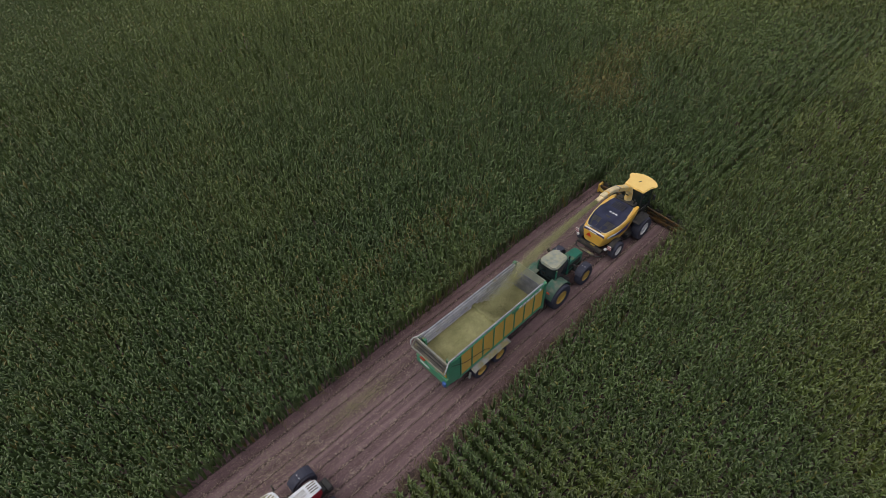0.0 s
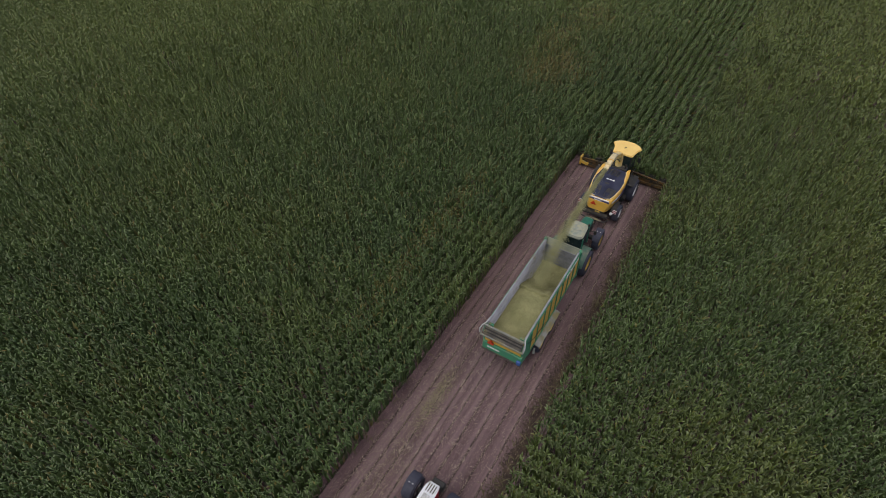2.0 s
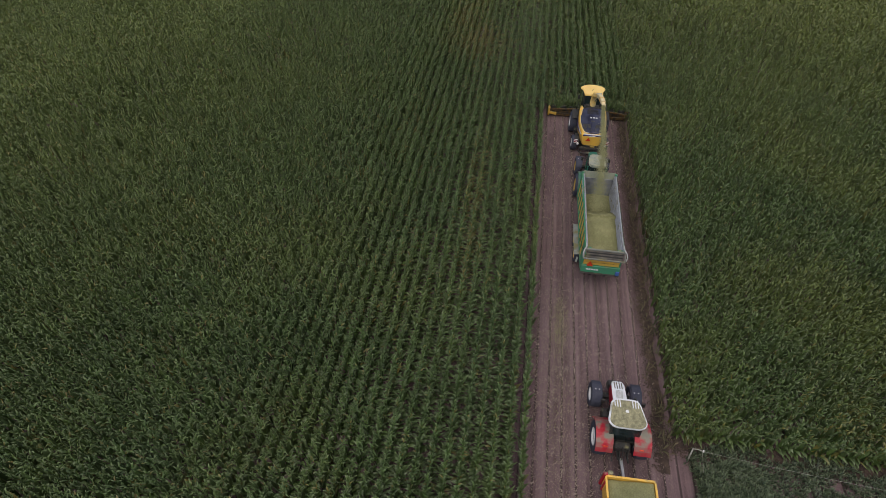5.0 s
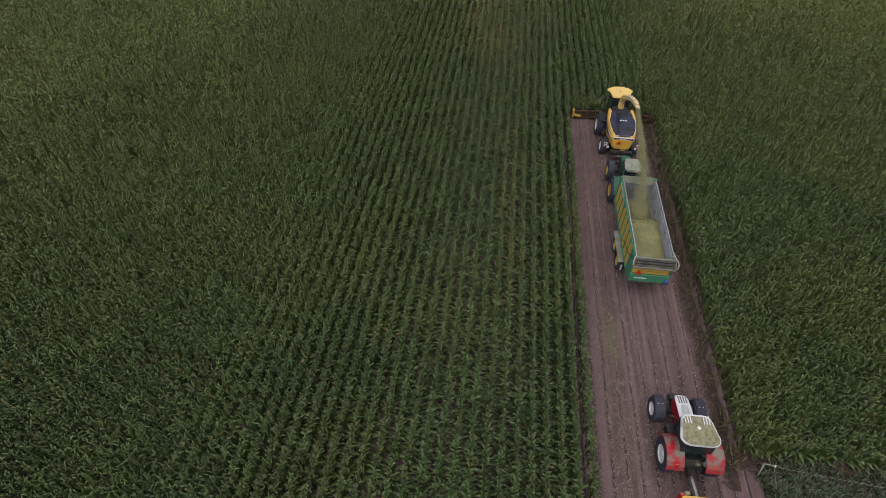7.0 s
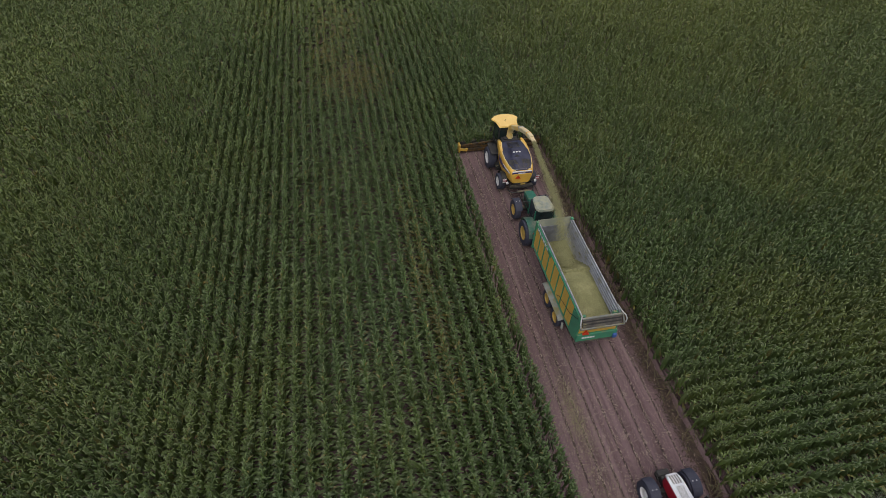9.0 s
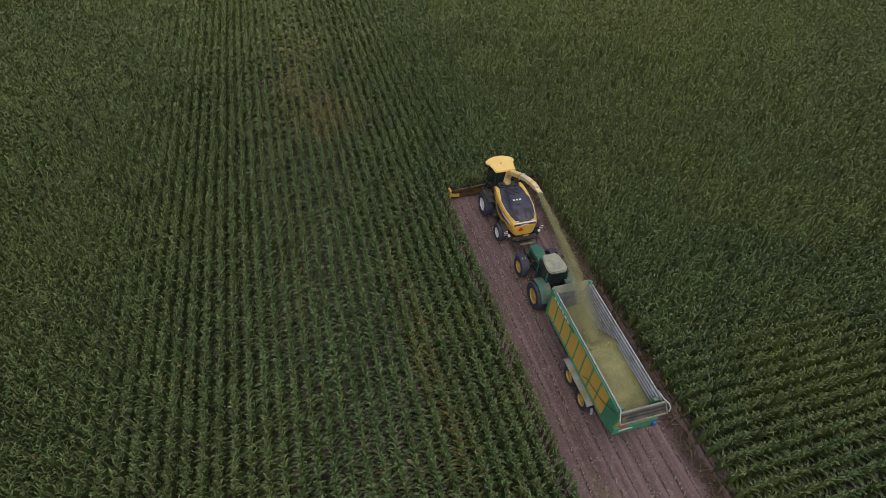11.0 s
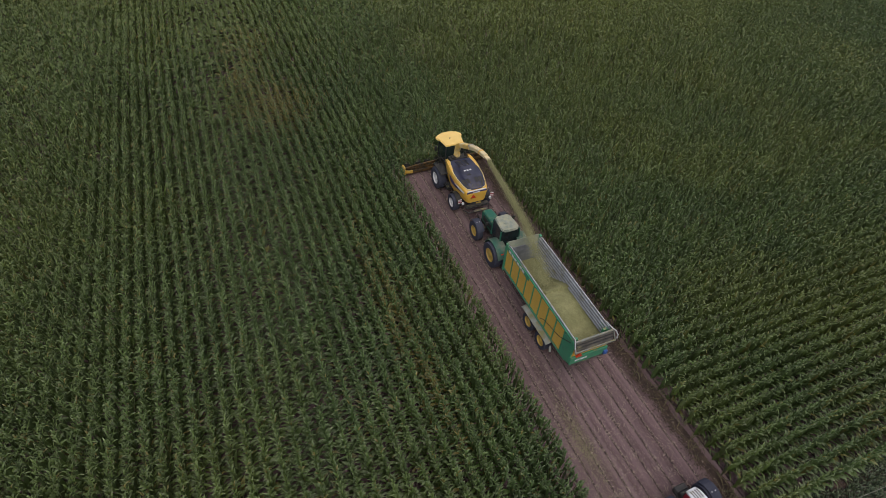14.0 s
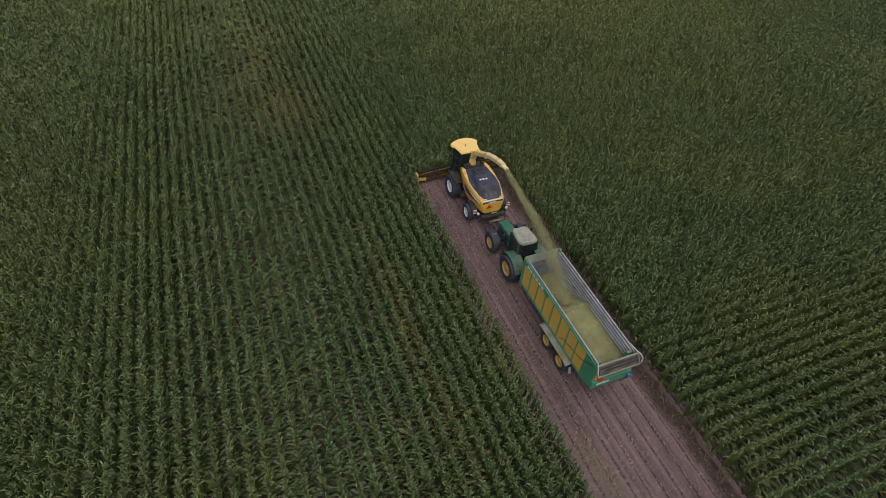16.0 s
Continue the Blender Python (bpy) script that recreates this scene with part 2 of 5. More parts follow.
GATE_GREY = mat("worn_gate_steel", (0.12, 0.108, 0.1), (0.07, 0.062, 0.058), scale=2.5, fine=25, rough=0.65, metal=0.2, bump=0.1, dust=0.3)
DARK = mat("black_steel", (0.02, 0.02, 0.022), (0.036, 0.034, 0.033), scale=3, rough=0.6, dust=0.08)
DECK = mat("engine_deck", (0.04, 0.043, 0.08), (0.022, 0.025, 0.05), scale=1.4, rough=0.22, bump=0.03, grain=0.2)
RUBBER = mat("tyre_rubber", (0.03, 0.034, 0.06), (0.048, 0.05, 0.075), scale=3, rough=0.8, bump=0.3)
RIM_WHITE = mat("pale_rim", (0.78, 0.78, 0.8), (0.66, 0.66, 0.68), scale=3, rough=0.5)
RIM_YELLOW = mat("yellow_rim", (0.56, 0.38, 0.08), (0.42, 0.29, 0.08), scale=3, rough=0.5)
RIM_YELLOW_PALE = mat("pale_yellow_edge", (0.78, 0.6, 0.28), (0.7, 0.52, 0.22), scale=3, rough=0.4)
NAVY = mat("navy_stripe", (0.035, 0.03, 0.12), (0.05, 0.04, 0.14), scale=3, rough=0.4)
SIGN_RED = mat("red_reflector", (0.62, 0.06, 0.02), (0.55, 0.05, 0.02), scale=6, rough=0.35)
DARK_RED = mat("dull_red_stripe", (0.22, 0.03, 0.04), (0.3, 0.04, 0.05), scale=6, rough=0.5)
BLUE = mat("blue_plastic", (0.05, 0.12, 0.4), (0.04, 0.1, 0.3), scale=6, rough=0.5)
GRASS = leaf_mat("weed_leaf", (0.017, 0.031, 0.018), (0.028, 0.042, 0.026), (0.06, 0.05, 0.036), 0.35)
POLE = mat("weathered_pole", (0.34, 0.33, 0.31), (0.25, 0.24, 0.22), scale=5, rough=0.7)


def glass_mat():
    m = mat("cab_glass", (0.012, 0.022, 0.024), (0.022, 0.036, 0.038), scale=2, rough=0.14, bump=0.0, grain=0.05)
    m.node_tree.nodes["Principled BSDF"].inputs["Specular IOR Level"].default_value = 0.6
    return m


GLASS = glass_mat()


# ---- mesh helpers ----
def box(bm, lo, hi, bev=0.02, seg=1):
    c = [(a + b) / 2 for a, b in zip(lo, hi)]
    s = [b - a for a, b in zip(lo, hi)]
    r = bmesh.ops.create_cube(bm, size=1, matrix=Matrix.Translation(c) @ Matrix.Diagonal((*s, 1)))
    if bev:
        e = list({e for v in r["verts"] for e in v.link_edges})
        bmesh.ops.bevel(bm, geom=e, offset=min(bev, 0.45 * min(s)), segments=seg, affect="EDGES")
    return bm


def rod(bm, a, b, r0, r1=None, n=10):
    a, b = Vector(a), Vector(b)
    m = Matrix.Translation((a + b) / 2) @ (b - a).to_track_quat("Z", "Y").to_matrix().to_4x4()
    bmesh.ops.create_cone(bm, cap_ends=True, segments=n, radius1=r0, radius2=r0 if r1 is None else r1, depth=(b - a).length, matrix=m)
    return bm


def beam(bm, a, b, w, h):
    """A square bar from a to b, w wide and h high."""
    a, b = Vector(a), Vector(b)
    d = (b - a).normalized()
    side = d.cross(Vector((0, 0, 1)))
    side = side.normalized() if side.length > 1e-3 else Vector((0, 1, 0))
    up = side.cross(d)
    v = [bm.verts.new(p + side * (i * w / 2) + up * (j * h / 2)) for p in (a, b) for i, j in ((-1, -1), (1, -1), (1, 1), (-1, 1))]
    for f in ((0, 1, 2, 3), (7, 6, 5, 4), (0, 4, 5, 1), (1, 5, 6, 2), (2, 6, 7, 3), (3, 7, 4, 0)):
        bm.faces.new([v[i] for i in f])
    bmesh.ops.recalc_face_normals(bm, faces=bm.faces)
    return bm


def loft(bm, rings, caps=True):
    """Skin over rings of equally many points."""
    vs = [[bm.verts.new(p) for p in ring] for ring in rings]
    k = len(vs[0])
    for r0, r1 in zip(vs, vs[1:]):
        for i in range(k):
            bm.faces.new((r0[i], r0[(i + 1) % k], r1[(i + 1) % k], r1[i]))
    if caps:
        bm.faces.new(vs[0][::-1])
        bm.faces.new(vs[-1])
    bmesh.ops.recalc_face_normals(bm, faces=bm.faces)
    return bm


def tube(bm, pts, radii, n=10):
    """A round tube through points."""
    pts = [Vector(p) for p in pts]
    if isinstance(radii, (int, float)):
        radii = [radii] * len(pts)
    rings = []
    for i, p in enumerate(pts):
        d = (pts[min(i + 1, len(pts) - 1)] - pts[max(i - 1, 0)]).normalized()
        q = d.to_track_quat("Z", "Y")
        rings.append([p + q @ Vector((radii[i] * math.cos(2 * math.pi * j / n), radii[i] * math.sin(2 * math.pi * j / n), 0)) for j in range(n)])
    return loft(bm, rings)


def plate(bm, outline, z0, z1, bev=0.02, seg=2):
    """An upright prism over an outline in x and y."""
    start = set(bm.verts)
    lo = [bm.verts.new((x, y, z0)) for x, y in outline]
    hi = [bm.verts.new((x, y, z1)) for x, y in outline]
    k = len(lo)
    bm.faces.new(lo[::-1])
    bm.faces.new(hi)
    for i in range(k):
        bm.faces.new((lo[i], lo[(i + 1) % k], hi[(i + 1) % k], hi[i]))
    bmesh.ops.recalc_face_normals(bm, faces=bm.faces)
    if bev:
        e = list({e for v in hi + lo for e in v.link_edges})
        bmesh.ops.bevel(bm, geom=e, offset=bev, segments=seg, affect="EDGES")
    return bm


def rounded(hx, hy, r, n=4):
    """A rounded rectangle about the origin."""
    out = []
    for sx, sy, a0 in ((1, 1, 0), (-1, 1, 90), (-1, -1, 180), (1, -1, 270)):
        for i in range(n + 1):
            a = radians(a0 + 90 * i / n)
            out.append((sx * (hx - r) + r * math.cos(a), sy * (hy - r) + r * math.sin(a)))
    return out


def part(name, bm, material, parent, label="", smooth=False):
    me = bpy.data.meshes.new(name)
    bm.to_mesh(me)
    bm.free()
    me.materials.append(material)
    if smooth:
        for p in me.polygons:
            p.use_smooth = True
    ob = new(name, me)
    ob.parent = parent
    if label:
        tagged(ob, label)
    return ob


def thing(name, m, label, category, group=""):
    ob = new(name)
    ob.matrix_world = m
    ob.empty_display_size = 0.3
    return tagged(ob, label, category, group)


def numpy_mesh(name, verts, faces_flat, sizes, material, attr=None, tone=None):
    """A mesh from arrays; faces_flat are the corners in turn, sizes the corners of each face."""
    me = bpy.data.meshes.new(name)
    me.vertices.add(len(verts))
    me.vertices.foreach_set("co", np.ascontiguousarray(verts, np.float32).ravel())
    me.loops.add(len(faces_flat))
    me.loops.foreach_set("vertex_index", np.ascontiguousarray(faces_flat, np.int32))
    me.polygons.add(len(sizes))
    start = np.concatenate(([0], np.cumsum(sizes)[:-1]))
    me.polygons.foreach_set("loop_start", np.ascontiguousarray(start, np.int32))
    me.update(calc_edges=True)
    if attr is not None:
        at = me.attributes.new("along", "FLOAT", "POINT")
        at.data.foreach_set("value", np.ascontiguousarray(attr, np.float32))
    if tone is not None:
        at = me.attributes.new("tone", "FLOAT", "POINT")
        at.data.foreach_set("value", np.ascontiguousarray(tone, np.float32))
    me.materials.append(material)
    return new(name, me)


def wheel(parent, x, y, r, w, rim_r, rim_material, side, lugs=20):
    """A farm tyre with chevron lugs, and its rim. side: +1 where the outer face looks to the left."""
    prof = [(rim_r, -0.36), (rim_r + 0.04, -0.46), (r * 0.8, -0.5), (r * 0.93, -0.47), (r * 0.97, -0.36), (r * 0.975, 0.0), (r * 0.97, 0.36), (r * 0.93, 0.47), (r * 0.8, 0.5), (rim_r + 0.04, 0.46), (rim_r, 0.36)]
    bm = bmesh.new()
    n = 32
    rings = [[(x + pr * math.cos(2 * math.pi * i / n), y + pa * w, r + pr * math.sin(2 * math.pi * i / n)) for pr, pa in prof] for i in range(n)]
    vs = [[bm.verts.new(p) for p in ring] for ring in rings]
    for i in range(n):
        for j in range(len(prof) - 1):
            bm.faces.new((vs[i][j], vs[i][j + 1], vs[(i + 1) % n][j + 1], vs[(i + 1) % n][j]))
    bmesh.ops.recalc_face_normals(bm, faces=bm.faces)
    for i in range(lugs):
        for s in (-1, 1):
            a0 = 2 * math.pi * (i + (0.5 if s > 0 else 0)) / lugs
            lo, hi = [], []
            for f, da in ((0.02, 0.0), (0.49, 0.13)):
                for e in (-0.035, 0.035):
                    a = a0 + da + e
                    for rr, store in ((r * 0.955, lo), (r * 1.0, hi)):
                        rr2 = rr - (0.05 * r if f > 0.3 else 0)
                        store.append(bm.verts.new((x + rr2 * math.cos(a), y + s * f * w, r + rr2 * math.sin(a))))
            bm.faces.new((hi[0], hi[1], hi[3], hi[2]))
            for p, q in ((0, 1), (1, 3), (3, 2), (2, 0)):
                bm.faces.new((lo[p], lo[q], hi[q], hi[p]))
    t = part("wheel", bm, RUBBER, parent)
    bm = bmesh.new()
    prof = [(rim_r * 1.04, 0.45), (rim_r * 0.95, 0.46), (rim_r * 0.85, 0.36), (rim_r * 0.45, 0.31), (rim_r * 0.3, 0.4), (rim_r * 0.12, 0.42)]
    rings = [[(x + pr * math.cos(2 * math.pi * i / 24), y + side * pa * w, r + pr * math.sin(2 * math.pi * i / 24)) for i in range(24)] for pr, pa in prof]
    loft(bm, rings, caps=False)
    bm.faces.new([bm.verts.new(p) for p in rings[-1]])
    part("rim", bm, rim_material, t)
    part("inner_rim", loft(bmesh.new(), [[(p[0], y - side * 0.36 * w, p[2]) for p in rings[0]], [(p[0], y - side * 0.3 * w, p[2]) for p in rings[3]]]), rim_material, t)
    return t


# ---- ground: one sheet of soil to the horizon ----
STRIP_R, STRIP_L = 9.8, 17.72
PITCH = 0.79
STUB_Y = 10.13
HEAD_X = 39.9
FIELD_X0 = 5.9
BLOCK_END = 82.0


def ground():
    far = [60, 90, 140, 220, 400, 800, 1600]
    xs = np.concatenate((-np.array(far[::-1], float) - 20, np.arange(-16, 44, 0.3), np.arange(44, 110, 3.0), np.array(far, float) + 60))
    ys = np.concatenate((-np.array(far[::-1], float), np.arange(-50, 8.0, 3.0), np.arange(8.0, 18.8, 0.125), np.arange(19, 60, 3.0), np.array(far, float) + 10))
    gx, gy = np.meshgrid(xs, ys, indexing="ij")
    z = np.zeros_like(gx)
    inside = (gy > 8.3) & (gy < 18.5) & (gx < 44) & (gx > -16)
    for i, j in zip(*np.nonzero(inside)):
        x, y = gx[i, j], gy[i, j]
        z[i, j] = 0.028 * math.cos(2 * math.pi * (y - STUB_Y) / PITCH) + 0.05 * noise.noise((x * 0.9, y * 2.2, 0)) + 0.03 * noise.noise((x * 3, y * 5, 4))
        # ruts of the tyres
        for c in (11.9, 14.95):
            z[i, j] -= 0.045 * math.exp(-(((y - c) / 0.28) ** 2))
    nx, ny = gx.shape
    k = np.arange(nx * ny).reshape(nx, ny)
    q = np.stack((k[:-1, :-1], k[1:, :-1], k[1:, 1:], k[:-1, 1:]), -1).reshape(-1, 4)
    ob = numpy_mesh("ground", np.stack((gx, gy, z - 0.02), -1).reshape(-1, 3), q.ravel(), np.full(len(q), 4), SOIL)
    for p in ob.data.polygons:
        p.use_smooth = True
    return tagged(ob, "brown harvested soil in furrows with tyre tracks", "ground", kind="structure")


ground()


# ---- maize ----
HULL = [(-8, 22), (-9, 36), (-7, 47), (12, 106), (36, 104), (56, 94), (74, 79), (89, 65), (91, 60), (98, 13), (96, 0), (68, -57), (64, -63), (52, -69), (2, -5), (-1, 1)]


def in_hull(x, y):
    ok = np.ones(len(x), bool)
    for (x0, y0), (x1, y1) in zip(HULL, HULL[1:] + HULL[:1]):
        ok &= (x1 - x0) * (y - y0) - (y1 - y0) * (x - x0) < 0
    return ok


LONG = ((0.0, 0.6), (0.3, 1.0), (0.65, 0.75), (1.0, 0.0))
UPPER = ((0.0, 0.6), (0.55, 1.0), (1.0, 0.0))


def leaf_field(px, py, rng, leaves, height, width, reach, low=0.3, high=0.8, lift=(68, 80), bend=(108, 86), size=(1.12, 0.7), toward=0.0, spread=3.2, stations=LONG):
    """Vertices, corners, sizes, the along attribute and the tone of the leaves of plants at px, py.
    lift, bend and size go from the lowest leaf to the highest; leaves hang to both sides of the direction toward, give or take spread."""
    n = len(px)
    hgt = height * (1 + 0.075 * np.sin(px * 533.1 + 77.7 * py)) * rng.normal(1, 0.03, n)
    side = rng.integers(0, 2, n)
    vs, al = [], []
    for i in range(leaves):
        f = i / max(1, leaves - 1)
        az = toward + ((i + side) % 2) * np.pi + spread * rng.uniform(-1, 1, n)
        z = hgt * (low + (high - low) * f) + rng.normal(0, 0.05, n)
        length = reach * (size[0] + (size[1] - size[0]) * f) * rng.uniform(0.75, 1.2, n)
        e = np.radians(lift[0] + (lift[1] - lift[0]) * f) + rng.normal(0, 0.14, n)
        droop = np.radians(bend[0] + (bend[1] - bend[0]) * f) * rng.uniform(0.5, 1.3, n)
        w = width * rng.uniform(0.75, 1.2, n)
        r = np.zeros(n)
        tilt = rng.normal(0, 0.4, n)
        ca, sa = np.cos(az), np.sin(az)
        for k, (s, wk) in enumerate(stations):
            if k:
                ds = s - last
                mid = e - droop * (s + last) / 2
                r = r + length * ds * np.cos(mid)
                z = z + length * ds * np.sin(mid)
            last = s
            x, y = px + r * ca, py + r * sa
            lx, ly, lz = -sa * w * wk / 2, ca * w * wk / 2, tilt * w * wk / 2
            if wk:
                vs += [np.stack((x - lx, y - ly, z - lz), -1), np.stack((x + lx, y + ly, z + lz), -1)]
                al += [np.full(n, s), np.full(n, s)]
            else:
                vs.append(np.stack((x, y, z), -1))
                al.append(np.full(n, s))
    m = 2 * len(stations) - 1
    v = np.stack(vs, 1).reshape(-1, m, 3)
    a = np.stack(al, 1).reshape(-1)
    base = np.arange(len(v))[:, None] * m
    one = [q + d for q in range(0, m - 3, 2) for d in (0, 1, 3, 2)] + [m - 3, m - 2, m - 1]
    corners = base + np.array(one)
    sizes = np.tile([4] * (len(stations) - 2) + [3], len(v))
    tone = np.repeat(0.5 + 0.5 * np.sin(px * 917.3 + 311.7 * py), leaves * m)
    return v.reshape(-1, 3), corners.ravel(), sizes, a, tone


def stalk_field(px, py, rng, h0, h1, r, flat=0.0):
    """Three-sided stems from the ground."""
    n = len(px)
    h = rng.uniform(h0, h1, n)
    lean = rng.normal(0, 0.05 + flat, (n, 2)) * h[:, None]
    vs = []
    for top in (0, 1):
        for k in range(3):
            a = 2 * np.pi * k / 3
            rr = r * (0.8 if top else 1.0)
            vs.append(np.stack((px + rr * np.cos(a) + top * lean[:, 0], py + rr * np.sin(a) + top * lean[:, 1], top * h - 0.03), -1))
    v = np.stack(vs, 1)
    base = np.arange(n)[:, None] * 6
    corners = base + np.array([0, 1, 4, 3, 1, 2, 5, 4, 2, 0, 3, 5, 3, 4, 5])
    return v.reshape(-1, 3), corners.ravel(), np.tile((4, 4, 4, 3), n)


def merge_fields(parts):
    vs, cs, ss, aa, tt, at = [], [], [], [], [], 0
    for p in parts:
        vs.append(p[0])
        cs.append(p[1] + at)
        ss.append(p[2])
        aa.append(p[3] if len(p) > 3 else np.full(len(p[0]), 0.4))
        tt.append(p[4] if len(p) > 4 else np.full(len(p[0]), 0.5))
        at += len(p[0])
    return np.concatenate(vs), np.concatenate(cs), np.concatenate(ss), np.concatenate(aa), np.concatenate(tt)


def rows_of(lo, hi, first, last, along_x, rng, near):
    """Plants in rows PITCH apart; first to last across, lo to hi along the rows."""
    xs, ys = [], []
    for k, c in enumerate(np.arange(first, last, PITCH)):
        a = np.arange(lo, hi, 0.21 if near else 0.27)
        a = a + rng.normal(0, 0.06, len(a))
        b = c + rng.normal(0, 0.022, len(a)) + 0.03 * np.sin(a * 0.21 + k * 0.3)
        x, y = (a, b) if along_x else (b, a)
        xs.append(x)
        ys.append(y)
    x, y = np.concatenate(xs), np.concatenate(ys)
    ok = in_hull(x, y)
    x, y = x[ok], y[ok]
    d = np.hypot(x - 12, y - 17)
    spread_at = 9 * np.sin(x * 12.9898 + y * 78.233 + 43.7 * np.sin(x * 3.1 - y * 1.7))
    is_near = d + spread_at < 48
    return (x[is_near], y[is_near]) if near else (x[~is_near], y[~is_near])


def crop(name, spec, seed, material, label):
    rng = np.random.default_rng(seed)
    parts = []
    for lo, hi, first, last, along_x in spec:
        for near in (True, False):
            x, y = rows_of(lo, hi, first, last, along_x, rng, near)
            if not len(x):
                continue
            gone = rng.uniform(0, 1, len(x)) < 0.03
            x, y = x[~gone], y[~gone]
            # the headland's upper leaves stand more along their rows
            out, across = math.pi / 2, math.pi / 2 if along_x else 0.0
            if near:
                # arching upper leaves over both sides of the row, then the shaded lower leaves
                parts.append(leaf_field(x, y, rng, 8, 2.2, 0.078, 0.4, 0.6, 1.0, (76, 88), (116, 64), (1.02, 0.76), out, 1.3))
                parts.append(leaf_field(x, y, rng, 2, 2.2, 0.22, 1.25, 0.06, 0.3, (86, 87), (10, 10), (1, 1), out, 0.6, UPPER))
                deep = (np.abs(y - STRIP_L) > 0.5) & (np.abs(y - STRIP_R) > 0.5) | (x > HEAD_X)
                parts.append(leaf_field(x[deep], y[deep], rng, 5, 2.2, 0.14, 0.56, 0.05, 0.34, (30, 58), (44, 92), (1.1, 0.9), across, 0.7, UPPER))
            else:
                parts.append(leaf_field(x, y, rng, 6, 2.2, 0.115, 0.32, 0.64, 1.02, (72, 88), (100, 58), (1.0, 0.8), out, 1.2, UPPER))
                parts.append(leaf_field(x, y, rng, 1, 2.2, 0.26, 1.3, 0.05, 0.2, (86, 87), (10, 10), (1, 1), out, 0.5, UPPER))
                parts.append(leaf_field(x, y, rng, 2, 2.2, 0.36, 0.62, 0.05, 0.22, (30, 48), (44, 64), (1.1, 1), across, 0.5, UPPER))
            edge = ((np.abs(y - STRIP_L) < 1.2) | (np.abs(y - STRIP_R) < 1.2)) & (x < HEAD_X + 1)
            if edge.any():
                parts.append(stalk_field(x[edge], y[edge], rng, 1.5, 2.0, 0.016))
    v, c, s, a, tone = merge_fields(parts)
    return tagged(numpy_mesh(name, v, c, s, material, a, tone), label, "maize", kind="stuff")


crop("maize_standing", [(-20, BLOCK_END, STRIP_L + 0.2, 112, True), (HEAD_X + 0.75, BLOCK_END, STRIP_L + 0.2 - 10 * PITCH, STRIP_L + 0.1, True)], 3, CORN, "tall green standing maize in long straight rows")
crop("maize_headland", [(-82, STRIP_R - 0.05, FIELD_X0 + 0.3, BLOCK_END, False)], 5, CORN_RIGHT, "tall yellowish green standing maize in rows across")
crop("maize_far_headland", [(-82, 80, BLOCK_END + 0.6, 108, False)], 7, CORN_RIGHT, "distant dark green maize across the field's end")


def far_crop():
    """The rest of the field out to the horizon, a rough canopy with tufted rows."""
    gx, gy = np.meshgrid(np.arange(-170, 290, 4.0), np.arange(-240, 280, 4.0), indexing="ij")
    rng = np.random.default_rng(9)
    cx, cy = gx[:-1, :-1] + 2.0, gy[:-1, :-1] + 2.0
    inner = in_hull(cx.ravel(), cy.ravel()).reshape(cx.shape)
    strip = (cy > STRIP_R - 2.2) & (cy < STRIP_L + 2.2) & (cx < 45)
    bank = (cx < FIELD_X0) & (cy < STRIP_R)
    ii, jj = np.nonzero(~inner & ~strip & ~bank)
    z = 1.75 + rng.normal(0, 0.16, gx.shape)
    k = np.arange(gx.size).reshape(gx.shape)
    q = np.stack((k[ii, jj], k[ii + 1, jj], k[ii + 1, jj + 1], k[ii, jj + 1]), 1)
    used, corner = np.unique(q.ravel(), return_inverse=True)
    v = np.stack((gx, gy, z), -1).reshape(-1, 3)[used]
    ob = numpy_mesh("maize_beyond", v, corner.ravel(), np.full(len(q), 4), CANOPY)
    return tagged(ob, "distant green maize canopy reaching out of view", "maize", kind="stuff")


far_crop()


# ---- stubble and litter of the cut strip ----
def stubble():
    rng = np.random.default_rng(11)
    xs, ys = [], []
    for k in range(10):
        a = np.arange(-14, HEAD_X - 0.4, 0.17)
        a = a[rng.uniform(0, 1, len(a)) > 0.12]
        xs.append(a + rng.normal(0, 0.03, len(a)))
        ys.append(STUB_Y + PITCH * k + rng.normal(0, 0.025, len(a)))
    v, c, s = stalk_field(np.concatenate(xs), np.concatenate(ys), rng, 0.08, 0.2, 0.022, 0.3)
    ob = numpy_mesh("stubble", v, c, s, STRAW)
    return tagged(ob, "pale cut maize stubble in ten rows", "stubble", kind="stuff")


def flakes(x, y, z, rng, size):
    """Small bent scraps lying at random turns."""
    n = len(x)
    a = rng.uniform(0, 2 * np.pi, n)
    ln, wd = size * rng.uniform(0.6, 1.6, n), size * rng.uniform(0.2, 0.5, n)
    ca, sa = np.cos(a), np.sin(a)
    t = rng.normal(0, 0.3, n)
    v = np.stack([np.stack((x + ca * ln * i - sa * wd * j, y + sa * ln * i + ca * wd * j, z + np.abs(t) * ln * (0.3 + 0.5 * i)), -1) for i, j in ((-1, -0.6), (0.1, -1), (1, 0.1), (-0.2, 1))], 1)
    c = np.arange(4 * n)
    return v.reshape(-1, 3), c, np.full(n, 4)


